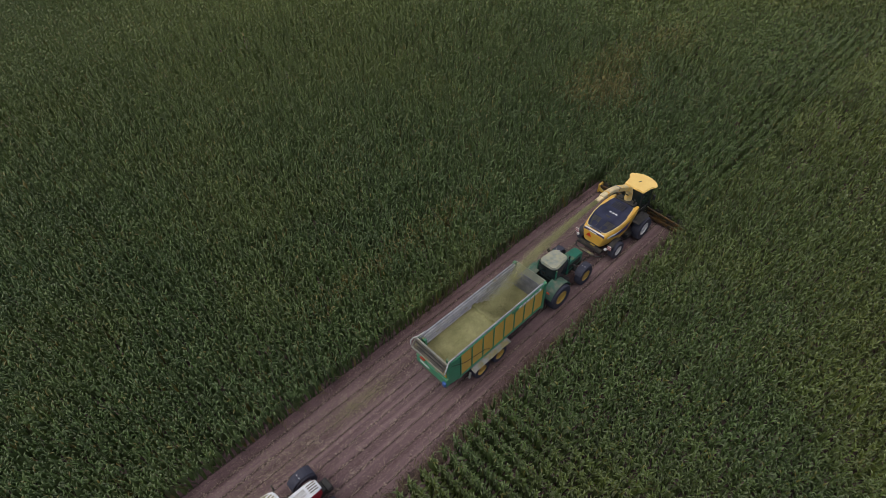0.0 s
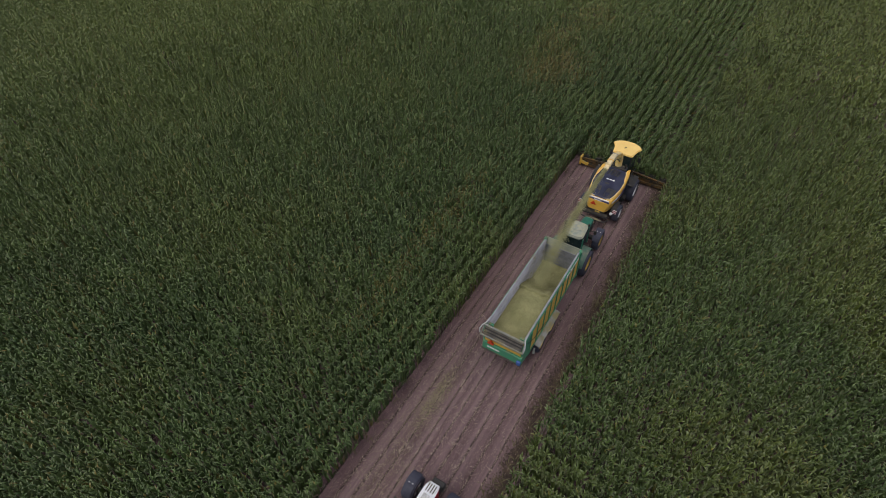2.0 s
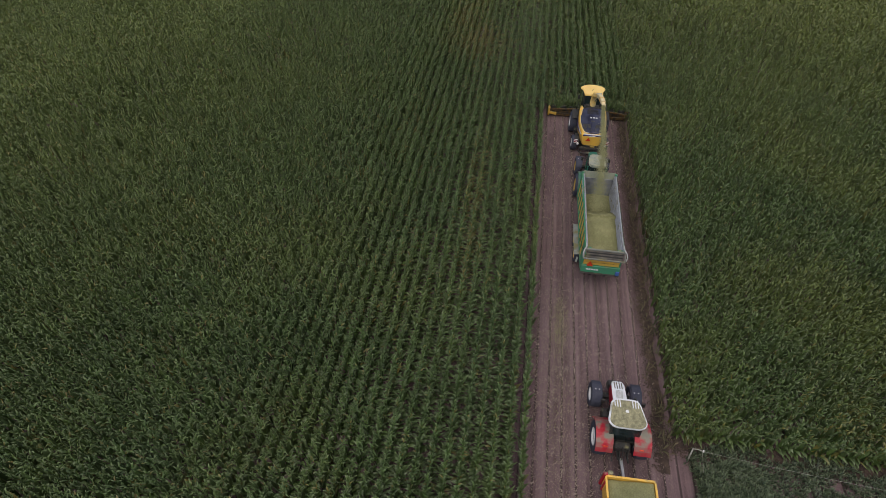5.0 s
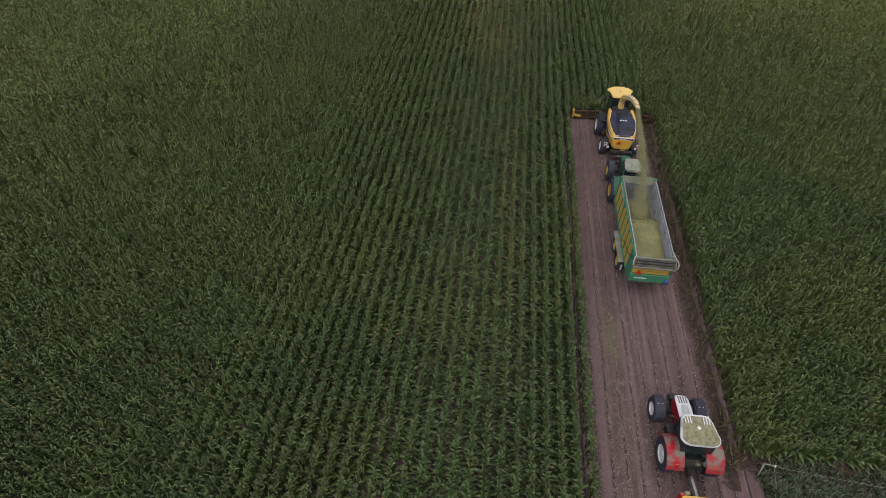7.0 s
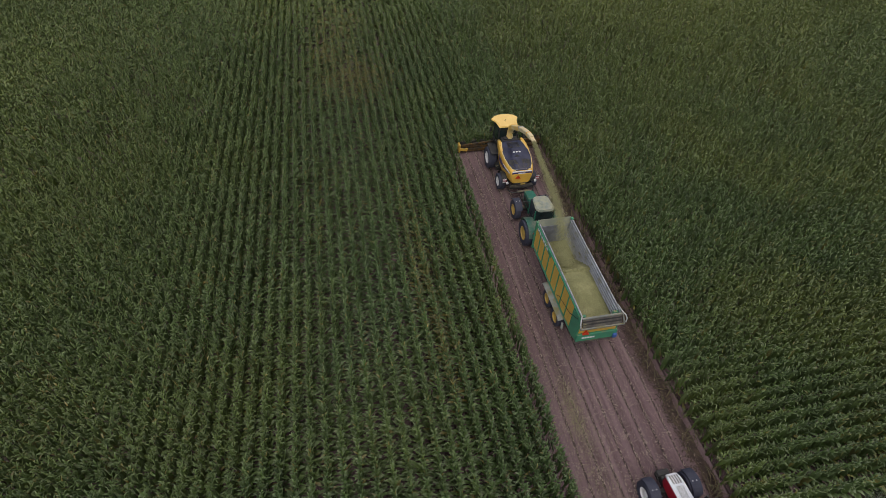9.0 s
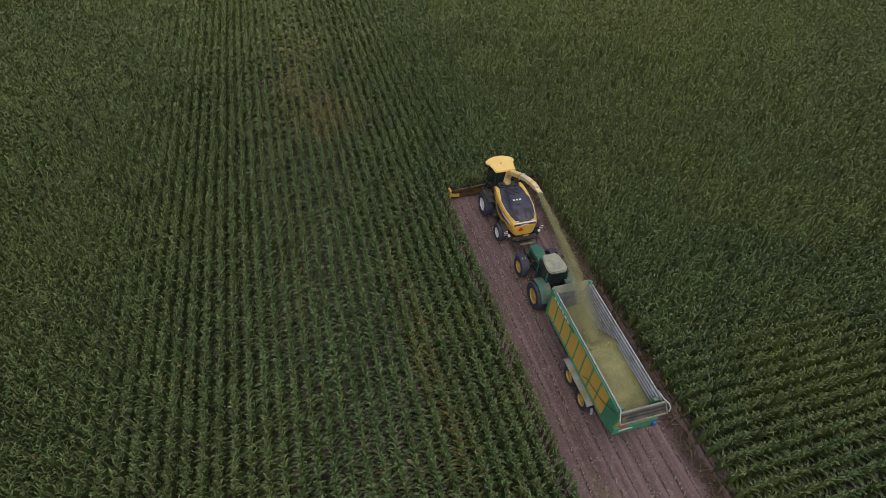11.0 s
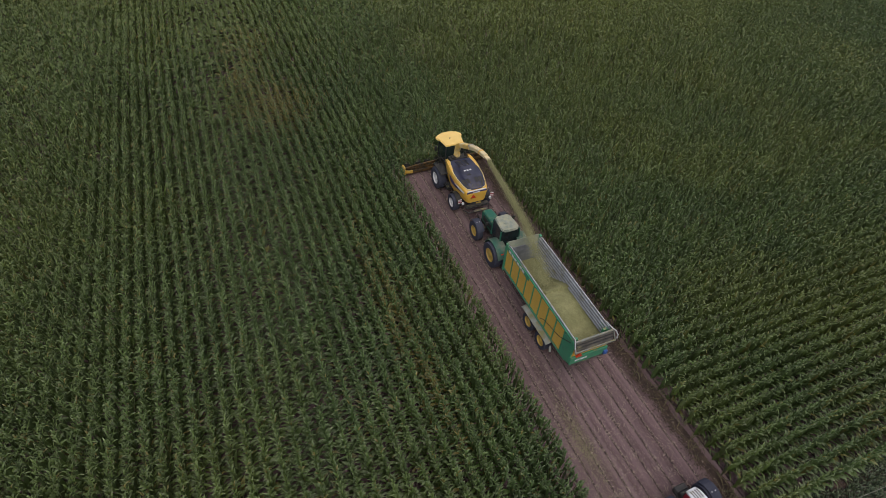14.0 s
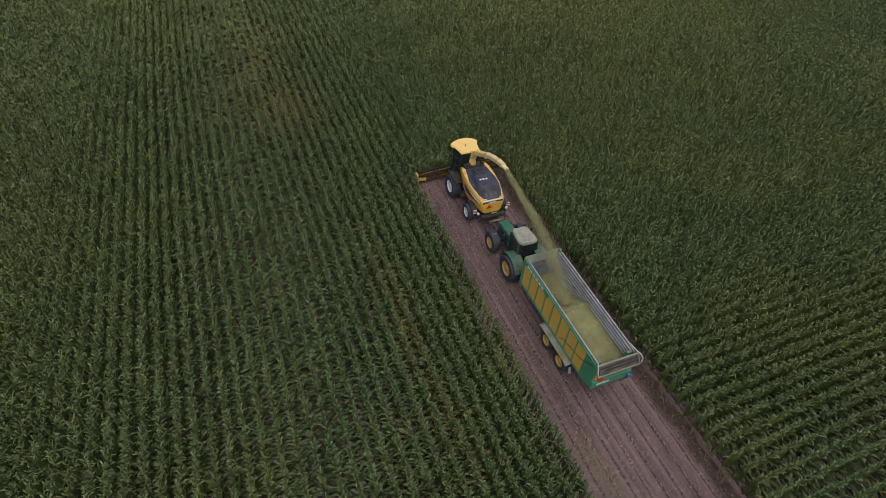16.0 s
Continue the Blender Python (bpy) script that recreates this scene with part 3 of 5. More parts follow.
def litter():
    rng = np.random.default_rng(12)
    n = 38000
    x = rng.uniform(-14, HEAD_X - 0.5, n)
    y = rng.uniform(STRIP_R - 0.1, STRIP_L + 0.1, n)
    row = STUB_Y + PITCH * np.round((y - STUB_Y) / PITCH)
    y = np.where(rng.uniform(0, 1, n) < 0.12, row + rng.normal(0, 0.04, n), y)
    v, c, s = flakes(x, y, rng.uniform(0.0, 0.05, n), rng, 0.035)
    # longer torn leaves caught among the stumps
    n = 2200
    x = rng.uniform(-14, HEAD_X - 0.5, n)
    y = STUB_Y + PITCH * rng.integers(0, 10, n) + rng.normal(0, 0.045, n)
    v2, c2, s2 = flakes(x, y, rng.uniform(0.01, 0.07, n), rng, 0.06)
    v, c, s = np.concatenate((v, v2)), np.concatenate((c, c2 + len(v))), np.concatenate((s, s2))
    # pale husks and leaf strips, thickest on the left half of the strip
    n = 5500
    x, y = rng.uniform(-14, HEAD_X - 3, n), STRIP_R + 0.4 + (STRIP_L - STRIP_R - 0.6) * rng.beta(2.2, 1.5, n)
    v3, c3, s3 = flakes(x, y, rng.uniform(0.02, 0.06, n), rng, 0.062)
    v, c, s = np.concatenate((v, v3)), np.concatenate((c, c3 + len(v))), np.concatenate((s, s3))
    ob = numpy_mesh("leaf_litter", v, c, s, SHRED)
    return tagged(ob, "dry shredded leaves strewn over the soil", "litter", kind="stuff")


def spilled_chaff():
    rng = np.random.default_rng(13)
    n = 15000
    x = np.concatenate((rng.normal(13.2, 1.3, 4200), rng.normal(8.0, 5.0, 7000)))
    y = np.concatenate((rng.normal(15.8, 0.3, 4200), rng.normal(15.9, 0.7, 7000)))
    ok = (y < STRIP_L) & (x > -12)
    x, y = x[ok], y[ok]
    v, c, s = flakes(x, y, rng.uniform(0.0, 0.05, len(x)), rng, 0.017)
    ob = numpy_mesh("spilled_chaff", v, c, s, SPILL)
    return tagged(ob, "yellow-green chopped maize spilled along the strip", "chaff", kind="stuff")


def broken_stalks():
    """Bent and broken stems and dry leaves along the strip's edges."""
    rng = np.random.default_rng(14)
    n = 260
    x = rng.uniform(5, HEAD_X, n)
    y = np.where(rng.uniform(0, 1, n) < 0.85, STRIP_R + rng.normal(0.1, 0.25, n), STRIP_L - rng.normal(0.05, 0.12, n))
    p1 = stalk_field(x, y, rng, 0.4, 1.4, 0.014, 0.7)
    p2 = leaf_field(x, y, rng, 2, 0.7, 0.06, 0.6)
    v, c, s, a, tone = merge_fields([p1, p2])
    ob = numpy_mesh("broken_stalks", v, c, s, STALK, a, tone)
    return tagged(ob, "bent and broken maize stalks beside the cut strip", "stalks", kind="stuff")


def shaded_edge():
    """Leaf litter along the uncut maize, coloured dark to stand in for its shade."""
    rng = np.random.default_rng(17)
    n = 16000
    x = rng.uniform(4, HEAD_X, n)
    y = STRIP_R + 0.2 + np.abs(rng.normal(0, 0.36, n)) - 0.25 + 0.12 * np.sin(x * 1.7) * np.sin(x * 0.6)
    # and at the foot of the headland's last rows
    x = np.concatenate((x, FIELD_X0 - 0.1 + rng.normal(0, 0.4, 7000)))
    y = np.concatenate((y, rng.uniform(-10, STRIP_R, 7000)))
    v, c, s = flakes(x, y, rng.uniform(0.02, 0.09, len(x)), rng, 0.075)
    ob = numpy_mesh("shaded_edge_litter", v, c, s, SHADE_LITTER)
    return tagged(ob, "brown leaf litter with painted shade along the uncut maize", "litter", kind="stuff")


stubble()
shaded_edge()
litter()
spilled_chaff()
broken_stalks()


def weeds():
    """Low grass over the corner, taller weeds by the strip."""
    rng = np.random.default_rng(15)
    parts = []
    for n, x0, x1, y0, y1, tall in ((19000, -12, FIELD_X0 + 0.3, -12, 8.9, 0.3), (2200, 1.5, FIELD_X0 - 0.9, 5.0, 9.0, 0.8)):
        x, y = rng.uniform(x0, x1, n), rng.uniform(y0, y1, n)
        ok = (x < x1 + 0.35 * np.sin(y * 1.3) - 0.3) & in_hull(x, y) & (y < 8.9 - 0.5 * np.abs(np.sin(x * 1.3))) & (np.sin(x * 2.1 + 1.3 * y) + np.sin(3.1 * y - x) > -1.6)
        parts.append(leaf_field(x[ok], y[ok], rng, 5, tall, 0.045 + 0.02 * tall, 0.22 + 0.3 * tall, 0.15, 0.6, (58, 76), (80, 60), stations=UPPER))
    v, c, s, a, tone = merge_fields(parts)
    return tagged(numpy_mesh("weeds", v, c, s, GRASS, a, tone), "dark green rank weeds at the field's corner", "weeds", kind="stuff")


weeds()


def gathered_maize():
    rng = np.random.default_rng(16)
    n = 620
    x, y = rng.uniform(39.55, 41.0, n), rng.uniform(9.75, 17.1, n)
    p1 = leaf_field(x, y, rng, 8, 1.4, 0.07, 0.55, 0.25, 0.85, (66, 84), (90, 50))
    p2 = stalk_field(x, y, rng, 0.9, 1.5, 0.015, 0.2)
    v, c, s, a, tone = merge_fields([p1, p2])
    return tagged(numpy_mesh("maize_being_cut", v, c, s, CORN, a, tone), "dark green maize leaning into the cutting header", "maize", kind="stuff")


gathered_maize()


def bent_pole():
    t = thing("fence_post", pose(4.9, 8.75, 0), "pale leaning post with a sagging wire among the weeds", "fence")
    part("post", tube(bmesh.new(), [(0, 0, -0.05), (0.12, 0.0, 0.5), (0.28, -0.02, 1.08)], (0.05, 0.045, 0.04), 8), POLE, t, smooth=True)
    part("top_bar", tube(bmesh.new(), [(0.27, 0.02, 1.06), (0.26, -0.3, 1.07), (0.2, -0.62, 1.02)], 0.032, 8), POLE, t, smooth=True)
    wire = [(0.2 - 0.065 * k, -0.6 - 1.0 * k, 1.02 - 0.05 * k + 0.0035 * k * k) for k in range(13)]
    part("wire", tube(bmesh.new(), wire, 0.007, 6), POLE, t)
    part("guy_wire", tube(bmesh.new(), [(0.22, -0.5, 1.03), (-0.9, -0.56, 0.5), (-2.1, -0.62, 0.01)], 0.007, 6), POLE, t)
    part("insulator", rod(bmesh.new(), (0.21, -0.55, 1.0), (0.21, -0.55, 1.12), 0.05, 0.035, 10), RIM_WHITE, t, "small white insulator")
    return t


bent_pole()


# ---- forage harvester ----
def body_section(x, hw, z0, z1, r=0.16, tuck=0.12):
    """One rounded cross section of the engine body."""
    zc, hz = (z0 + z1) / 2, (z1 - z0) / 2
    return [(x, y * (1 - tuck * max(0.0, -z / hz)), zc + z) for y, z in rounded(hw, hz, min(r, hz * 0.9, hw * 0.9), 4)]


def forage_harvester():
    t = thing("forage_harvester", pose(36.75, 13.4, 0), "yellow self-propelled forage harvester cutting maize, dark engine deck", "harvester")
    # engine body
    bm = bmesh.new()
    secs = [(-4.2, 0.78, 1.35, 2.15, 0.16, 0.25), (-4.12, 0.9, 1.22, 2.4, 0.18, 0.25), (-3.9, 0.98, 1.18, 2.5, 0.18, 0.22), (-3.2, 1.12, 1.2, 2.62, 0.16, 0.16), (-2.4, 1.22, 1.15, 2.72), (-1.6, 1.24, 1.22, 2.8), (-1.0, 1.2, 1.45, 2.86), (-0.55, 1.14, 1.7, 2.88)]
    loft(bm, [body_section(*s) for s in secs])
    body = part("body", bm, YELLOW, t, smooth=False)
    for p in body.data.polygons:
        p.use_smooth = len(p.vertices) == 4
    # dark deck with its rim, following the body's top
    bm = bmesh.new()
    deck = [(-4.02, 0.5, 2.5), (-3.93, 0.76, 2.535), (-3.5, 0.94, 2.62), (-2.7, 1.1, 2.735), (-1.9, 1.11, 2.82), (-1.2, 0.98, 2.9), (-0.6, 0.82, 2.92)]
    rings = []
    for x, hw, z in deck:
        rings.append([(x, -hw, z - 0.1), (x, -hw, z), (x, -hw * 0.5, z + 0.035), (x, 0, z + 0.045), (x, hw * 0.5, z + 0.035), (x, hw, z), (x, hw, z - 0.1)])
    loft(bm, rings)
    d = part("engine_deck", bm, DECK, t, "dark blue-grey engine cover")
    for y in (-0.32, -0.08, 0.16):
        bm = box(bmesh.new(), (-2.12, y - 0.09, 2.8), (-1.96, y + 0.09, 2.86), 0.02)
        part("vent", bm, RIM_WHITE, d, "small pale vent")
    part("hatch", box(bmesh.new(), (-2.62, -0.16, 2.76), (-2.42, 0.2, 2.81), 0.02), DARK, d)
    def deck_z(x):
        for (x0, _, z0), (x1, _, z1) in zip(deck, deck[1:]):
            if x0 <= x <= x1:
                return z0 + (z1 - z0) * (x - x0) / (x1 - x0)
        return deck[-1][2]

    # sunken side windows of the rear cover, a spine between them and a grille by the cab
    for s in (-1, 1):
        bm = bmesh.new()
        loft(bm, [[(x, s * y0, deck_z(x) + 0.02), (x, s * y1, deck_z(x) + 0.006), (x, s * y1, deck_z(x) + 0.022), (x, s * y0, deck_z(x) + 0.045)] for x, y0, y1 in ((-3.85, 0.16, 0.62), (-3.4, 0.2, 0.82), (-2.95, 0.24, 0.9))])
        part("cover_panel", bm, DARK, d, "black rear cover panel")
        bm = bmesh.new()
        loft(bm, [[(x, s * (hw - 0.01), z - 0.06), (x, s * (hw + 0.05), z - 0.06), (x, s * (hw + 0.045), z + 0.022), (x, s * (hw - 0.01), z + 0.03)] for x, hw, z in deck])
        part("cover_rim", bm, RIM_YELLOW_PALE, d, "pale yellow rim of the engine cover")
    for k in range(5):
        x = -1.5 + 0.14 * k
        part("grille_bar", box(bmesh.new(), (x, -0.5, deck_z(x) + 0.03), (x + 0.05, 0.5, deck_z(x) + 0.07), 0.01), DARK, d)
    part("rear_glass_edge", box(bmesh.new(), (-4.0, -0.42, 2.5), (-3.95, 0.62, 2.54), 0.01), STEEL, d)
    for s in (-1, 1):
        bm = bmesh.new()
        loft(bm, [[(x, s * y0, z0), (x, s * y1, z0), (x, s * y1, z1), (x, s * y0, z1)] for x, y0, y1, z0, z1 in ((-1.9, 1.05, 1.2, 2.55, 2.82), (-1.2, 0.94, 1.18, 2.4, 2.91), (-0.5, 0.86, 1.1, 2.3, 2.95), (-0.2, 0.9, 1.06, 2.5, 2.9))])
        part("shoulder", bm, YELLOW, t)
    # stripes on the sides and rear
    for s in (-1, 1):
        bm = bmesh.new()
        loft(bm, [[(x, s * (hw + 0.0), z - 0.07), (x, s * (hw + 0.02), z - 0.07), (x, s * (hw + 0.02), z + 0.07), (x, s * hw, z + 0.07)] for x, hw, z in ((-3.9, 0.98, 2.2), (-3.2, 1.12, 2.22), (-2.4, 1.2, 2.15))])
        part("side_stripe", bm, RIM_WHITE, body, "pale stripe")
        bm = bmesh.new()
        loft(bm, [[(x, s * (hw + 0.004), z - h), (x, s * (hw + 0.028), z - h), (x, s * (hw + 0.028), z + h), (x, s * (hw + 0.004), z + h)] for x, hw, z, h in ((-3.6, 1.045, 2.1, 0.02), (-2.7, 1.19, 2.08, 0.12), (-1.9, 1.235, 2.15, 0.2), (-1.6, 1.245, 2.4, 0.04))])
        part("side_emblem", bm, NAVY, body, "dark blue swoosh")
    part("rear_stripe", box(bmesh.new(), (-4.17, -0.84, 2.2), (-4.08, 0.84, 2.36), 0.02), NAVY, body, "dark blue stripe")
    part("rear_pale_stripe", box(bmesh.new(), (-4.14, -0.8, 2.37), (-4.05, 0.8, 2.43), 0.015), RIM_WHITE, body, "pale lilac stripe")
    part("rear_lettering_bar", box(bmesh.new(), (-4.19, -0.25, 2.24), (-4.16, 0.35, 2.31), 0.0), RIM_WHITE, body)
    bm = bmesh.new()
    tri = [(-4.24, 0.1, 1.8), (-4.24, 0.55, 1.8), (-4.24, 0.325, 2.14)]
    loft(bm, [tri, [(x + 0.05, y, z) for x, y, z in tri]])
    part("warning_triangle", bm, SIGN_RED, body, "red slow-vehicle triangle")
    part("plate", box(bmesh.new(), (-4.3, -0.35, 1.2), (-4.26, 0.05, 1.32), 0.005), RIM_YELLOW, body, "yellow plate")
    # chassis, bumper, platform
    bm = bmesh.new()
    box(bm, (-4.2, -0.55, 0.8), (1.2, 0.55, 1.35), 0.06)
    box(bm, (-3.1, -1.15, 0.55), (-2.8, 1.15, 0.85), 0.04)
    box(bm, (-0.2, -1.1, 0.75), (0.25, 1.1, 1.15), 0.05)
    part("chassis", bm, DARK, t)
    bm = bmesh.new()
    box(bm, (-4.55, -1.0, 1.0), (-4.1, 1.0, 1.18), 0.05, 2)
    tube(bm, [(-4.3, -1.1, 0.8), (-4.75, -0.9, 0.85), (-4.85, 0.0, 0.85), (-4.75, 0.9, 0.85), (-4.3, 1.1, 0.8)], 0.05)
    part("bumper", bm, DARK, t)
    bm = box(bmesh.new(), (-4.95, -0.7, 0.92), (-4.72, 0.5, 1.0), 0.02)
    part("step", bm, GATE_GREY, t, "grey step plate")
    for s in (-1, 1):
        bm = bmesh.new()
        box(bm, (-0.95, s * 1.35 - 0.35, 1.95), (0.55, s * 1.35 + 0.35, 2.03), 0.03)
        part("platform", bm, DARK, t)
        part("fuel_tank", box(bmesh.new(), (-1.7, s * 1.1 - 0.3, 0.8), (-0.95, s * 1.1 + 0.3, 1.2), 0.08, 2), DARK, t)
        bm = bmesh.new()
        rings = []
        for i in range(9):
            a = radians(20 + 140 * i / 8)
            rings.append([(-2.95 + r * math.cos(a), y, 0.72 + r * math.sin(a)) for r, y in ((0.8, s * 1.0), (0.8, s * 1.4), (0.84, s * 1.4), (0.84, s * 1.0))])
        loft(bm, rings)
        part("mudguard", bm, DARK, t)
        board = part("warning_board", box(bmesh.new(), (-4.1, s * 1.38 - 0.15, 1.42), (-4.06, s * 1.38 + 0.15, 1.78), 0.01), RIM_WHITE, t, "red and white striped board")
        for i in range(2):
            bm = bmesh.new()
            q = [(-4.115, s * 1.38 - 0.15, 1.46 + 0.17 * i), (-4.115, s * 1.38 + 0.15, 1.52 + 0.17 * i), (-4.115, s * 1.38 + 0.15, 1.6 + 0.17 * i), (-4.115, s * 1.38 - 0.15, 1.54 + 0.17 * i)]
            loft(bm, [q, [(x + 0.06, y, z) for x, y, z in q]])
            part("stripe", bm, DARK_RED, board)
        part("tail_lamp", rod(bmesh.new(), (-4.28, s * 1.18, 1.45), (-4.16, s * 1.18, 1.45), 0.1, 0.1, 14), RIM_WHITE, t, "round pale lamp")
        wheel(t, 0.12, s * 1.45, 0.95, 0.7, 0.5, RIM_WHITE, s, 22)
        wheel(t, -2.95, s * 1.36, 0.7, 0.52, 0.38, RIM_WHITE, s, 18)
        # mirrors on stalks
        bm = tube(bmesh.new(), [(1.7, s * 0.75, 2.9), (1.75, s * 1.0, 3.0), (1.7, s * 1.15, 2.9)], 0.02, 6)
        m = part("mirror_arm", bm, DARK, t)
        part("mirror", box(bmesh.new(), (1.63, s * 1.16 - 0.1, 2.5), (1.73, s * 1.16 + 0.1, 2.95), 0.03), DARK, m)
    # cab
    bm = bmesh.new()
    loft(bm, [[(0.45, -0.76, 1.6), (1.75, -0.72, 1.6), (1.75, 0.72, 1.6), (0.45, 0.76, 1.6)], [(0.4, -0.82, 2.5), (2.1, -0.78, 2.5), (2.1, 0.78, 2.5), (0.4, 0.82, 2.5)], [(0.5, -0.74, 3.57), (1.95, -0.7, 3.57), (1.95, 0.7, 3.57), (0.5, 0.74, 3.57)]])
    cab = part("cab", bm, GLASS, t, "dark tinted cab glass")
    for x, y in ((0.42, 0.8), (0.42, -0.8), (2.02, 0.76), (2.02, -0.76)):
        part("pillar", beam(bmesh.new(), (x, y, 1.7), (x + (0.06 if x < 1 else -0.06), y * 0.94, 3.58), 0.09, 0.09), DARK, cab)
    bm = plate(bmesh.new(), [(0.42, -0.8), (0.9, -0.86), (1.35, -0.94), (1.68, -1.13), (1.86, -1.1), (2.16, -0.82), (2.34, -0.4), (2.38, 0.0), (2.34, 0.4), (2.16, 0.82), (1.86, 1.15), (1.68, 1.18), (1.35, 0.94), (0.9, 0.86), (0.42, 0.8)], 3.56, 3.72, 0.05, 2)
    roof = part("cab_roof", bm, ROOF_YELLOW, t, "pale yellow winged cab roof")
    part("roof_latch", beam(bmesh.new(), (1.25, 0.12, 3.725), (1.45, 0.02, 3.725), 0.06, 0.04), DARK, roof)
    # rails and ladder beside the cab
    for s in (-1, 1):
        bm = tube(bmesh.new(), [(-0.7, s * 1.2, 2.0), (-0.7, s * 1.25, 2.95), (0.3, s * 1.3, 2.95), (0.3, s * 1.3, 2.0)], 0.022, 6)
        part("handrail", bm, DARK, t)
    bm = bmesh.new()
    for z in (0.5, 0.85, 1.2, 1.55):
        box(bm, (0.95, 1.05, z), (1.3, 1.5, z + 0.05), 0.01)
    beam(bm, (0.95, 1.3, 0.4), (0.95, 1.25, 1.9), 0.05, 0.05)
    beam(bm, (1.3, 1.3, 0.4), (1.3, 1.25, 1.9), 0.05, 0.05)
    part("ladder", bm, DARK, t)
    # air intake clutter behind the cab
    bm = bmesh.new()
    box(bm, (-0.5, -0.75, 2.7), (0.05, 0.75, 2.98), 0.05)
    rod(bm, (-0.3, -0.62, 2.9), (-0.3, -0.62, 3.35), 0.07)
    box(bm, (-0.45, 0.25, 2.95), (-0.1, 0.6, 3.12), 0.04)
    part("engine_fittings", bm, DARK, t)
    # discharge spout, swung over to the right and rear
    turret = part("spout_base", rod(bmesh.new(), (-0.1, 0.02, 2.75), (-0.1, 0.02, 3.15), 0.3, 0.27, 18), SPOUT_YELLOW, t)
    path = SPOUT
    bm = bmesh.new()
    rings = []
    for i, p in enumerate(path):
        p = Vector(p)
        a, b = Vector(path[max(0, i - 1)]), Vector(path[min(len(path) - 1, i + 1)])
        dr = (b - a).normalized()
        side = dr.cross(Vector((0, 0, 1)))
        side = side.normalized() if side.length > 0.2 else Vector((0.55, 0.83, 0))
        up = side.cross(dr)
        f = i / (len(path) - 1)
        w, h = 0.24 - 0.06 * f, 0.22 - 0.07 * f
        rings.append([p + side * u * w + up * v * h for u, v in ((-1, -0.7), (-0.7, -1), (0.7, -1), (1, -0.7), (1, 0.7), (0.7, 1), (-0.7, 1), (-1, 0.7))])
    loft(bm, rings[:6])
    spout = part("spout", bm, SPOUT_YELLOW, t, "yellow curved discharge spout")
    part("spout_end", loft(bmesh.new(), rings[5:]), SPOUT_CREAM, spout, "cream-coloured dusty spout end")
    for i in (3, 5, 7):
        mid = sum((Vector(p) for p in rings[i]), Vector()) / 8
        on = (Vector(path[i + 1]) - Vector(path[i - 1])).normalized() * 0.05
        part("spout_flange", loft(bmesh.new(), [[mid + (Vector(p) - mid) * 1.12 + on * k for p in rings[i]] for k in (-1, 1)]), YELLOW, spout)
    part("spout_flap", beam(bmesh.new(), path[-1], Vector(path[-1]) + (Vector(path[-1]) - Vector(path[-2])).normalized() * 0.55 + Vector((0, 0, -0.06)), 0.3, 0.1), SPOUT_CREAM, spout, "pale worn deflector flap")
    part("spout_collar", beam(bmesh.new(), Vector(path[5]) - Vector((0.05, 0, 0)), Vector(path[5]) + Vector((0.02, 0, 0)), 0.44, 0.44), STEEL, spout)
    tube_bm = tube(bmesh.new(), [Vector(path[1]) + Vector((-0.3, -0.1, 0)), Vector(path[3]) + Vector((-0.2, -0.1, -0.35)), Vector(path[5]) + Vector((0, 0, -0.22))], 0.035, 8)
    part("lift_cylinder", tube_bm, DARK, spout)
    # maize header, 7.5 m wide
    h = part("header_frame", header_frame(), HEADER_YELLOW, t, "dirty brown and yellow maize header back frame")
    for s in (-1, 1):
        bm = bmesh.new()
        box(bm, (2.2, s * 3.72 - 0.09, 0.12), (2.75, s * 3.72 + 0.09, 0.95), 0.05)
        beam(bm, (2.25, s * 3.7, 0.5), (2.25, s * 3.0, 0.36), 0.14, 0.24)
        part("end_shield", bm, PANEL_YELLOW if s > 0 else HEADER_YELLOW, h, "yellow end shield" if s > 0 else "dark brown end shield")
    bm = bmesh.new()
    box(bm, (1.2, -0.55, 0.45), (2.35, 0.55, 1.25), 0.08)
    box(bm, (2.45, -3.6, 0.2), (3.2, 3.6, 0.42), 0.06)
    part("header_trough", bm, DARK, h)
    for k in range(8):
        y = -3.3 + 6.6 * k / 7
        bm = bmesh.new()
        rod(bm, (2.95, y, 0.35), (2.95, y, 0.95), 0.4, 0.3, 16)
        for j in range(10):
            a = 2 * math.pi * j / 10
            box(bm, (2.95 + 0.43 * math.cos(a) - 0.05, y + 0.43 * math.sin(a) - 0.05, 0.4), (2.95 + 0.43 * math.cos(a) + 0.05, y + 0.43 * math.sin(a) + 0.05, 0.46), 0)
        part("gathering_drum", bm, DARK, h)
    for k in range(9):
        y = -3.72 + 7.44 * k / 8
        bm = bmesh.new()
        big = 0.13 if k in (0, 8) else 0.09
        loft(bm, [[(2.7, y - big, 0.2), (2.7, y + big, 0.2), (2.7, y + big * 0.8, 0.2 + 4 * big), (2.7, y - big * 0.8, 0.2 + 4 * big)], [(3.3, y - big, 0.15), (3.3, y + big, 0.15), (3.3, y + big * 0.6, 0.15 + 3 * big), (3.3, y - big * 0.6, 0.15 + 3 * big)], [(4.1, y - 0.02, 0.1), (4.1, y + 0.02, 0.1), (4.1, y + 0.02, 0.14), (4.1, y - 0.02, 0.14)]])
        part("crop_divider", bm, HEADER_YELLOW, h)
    return t


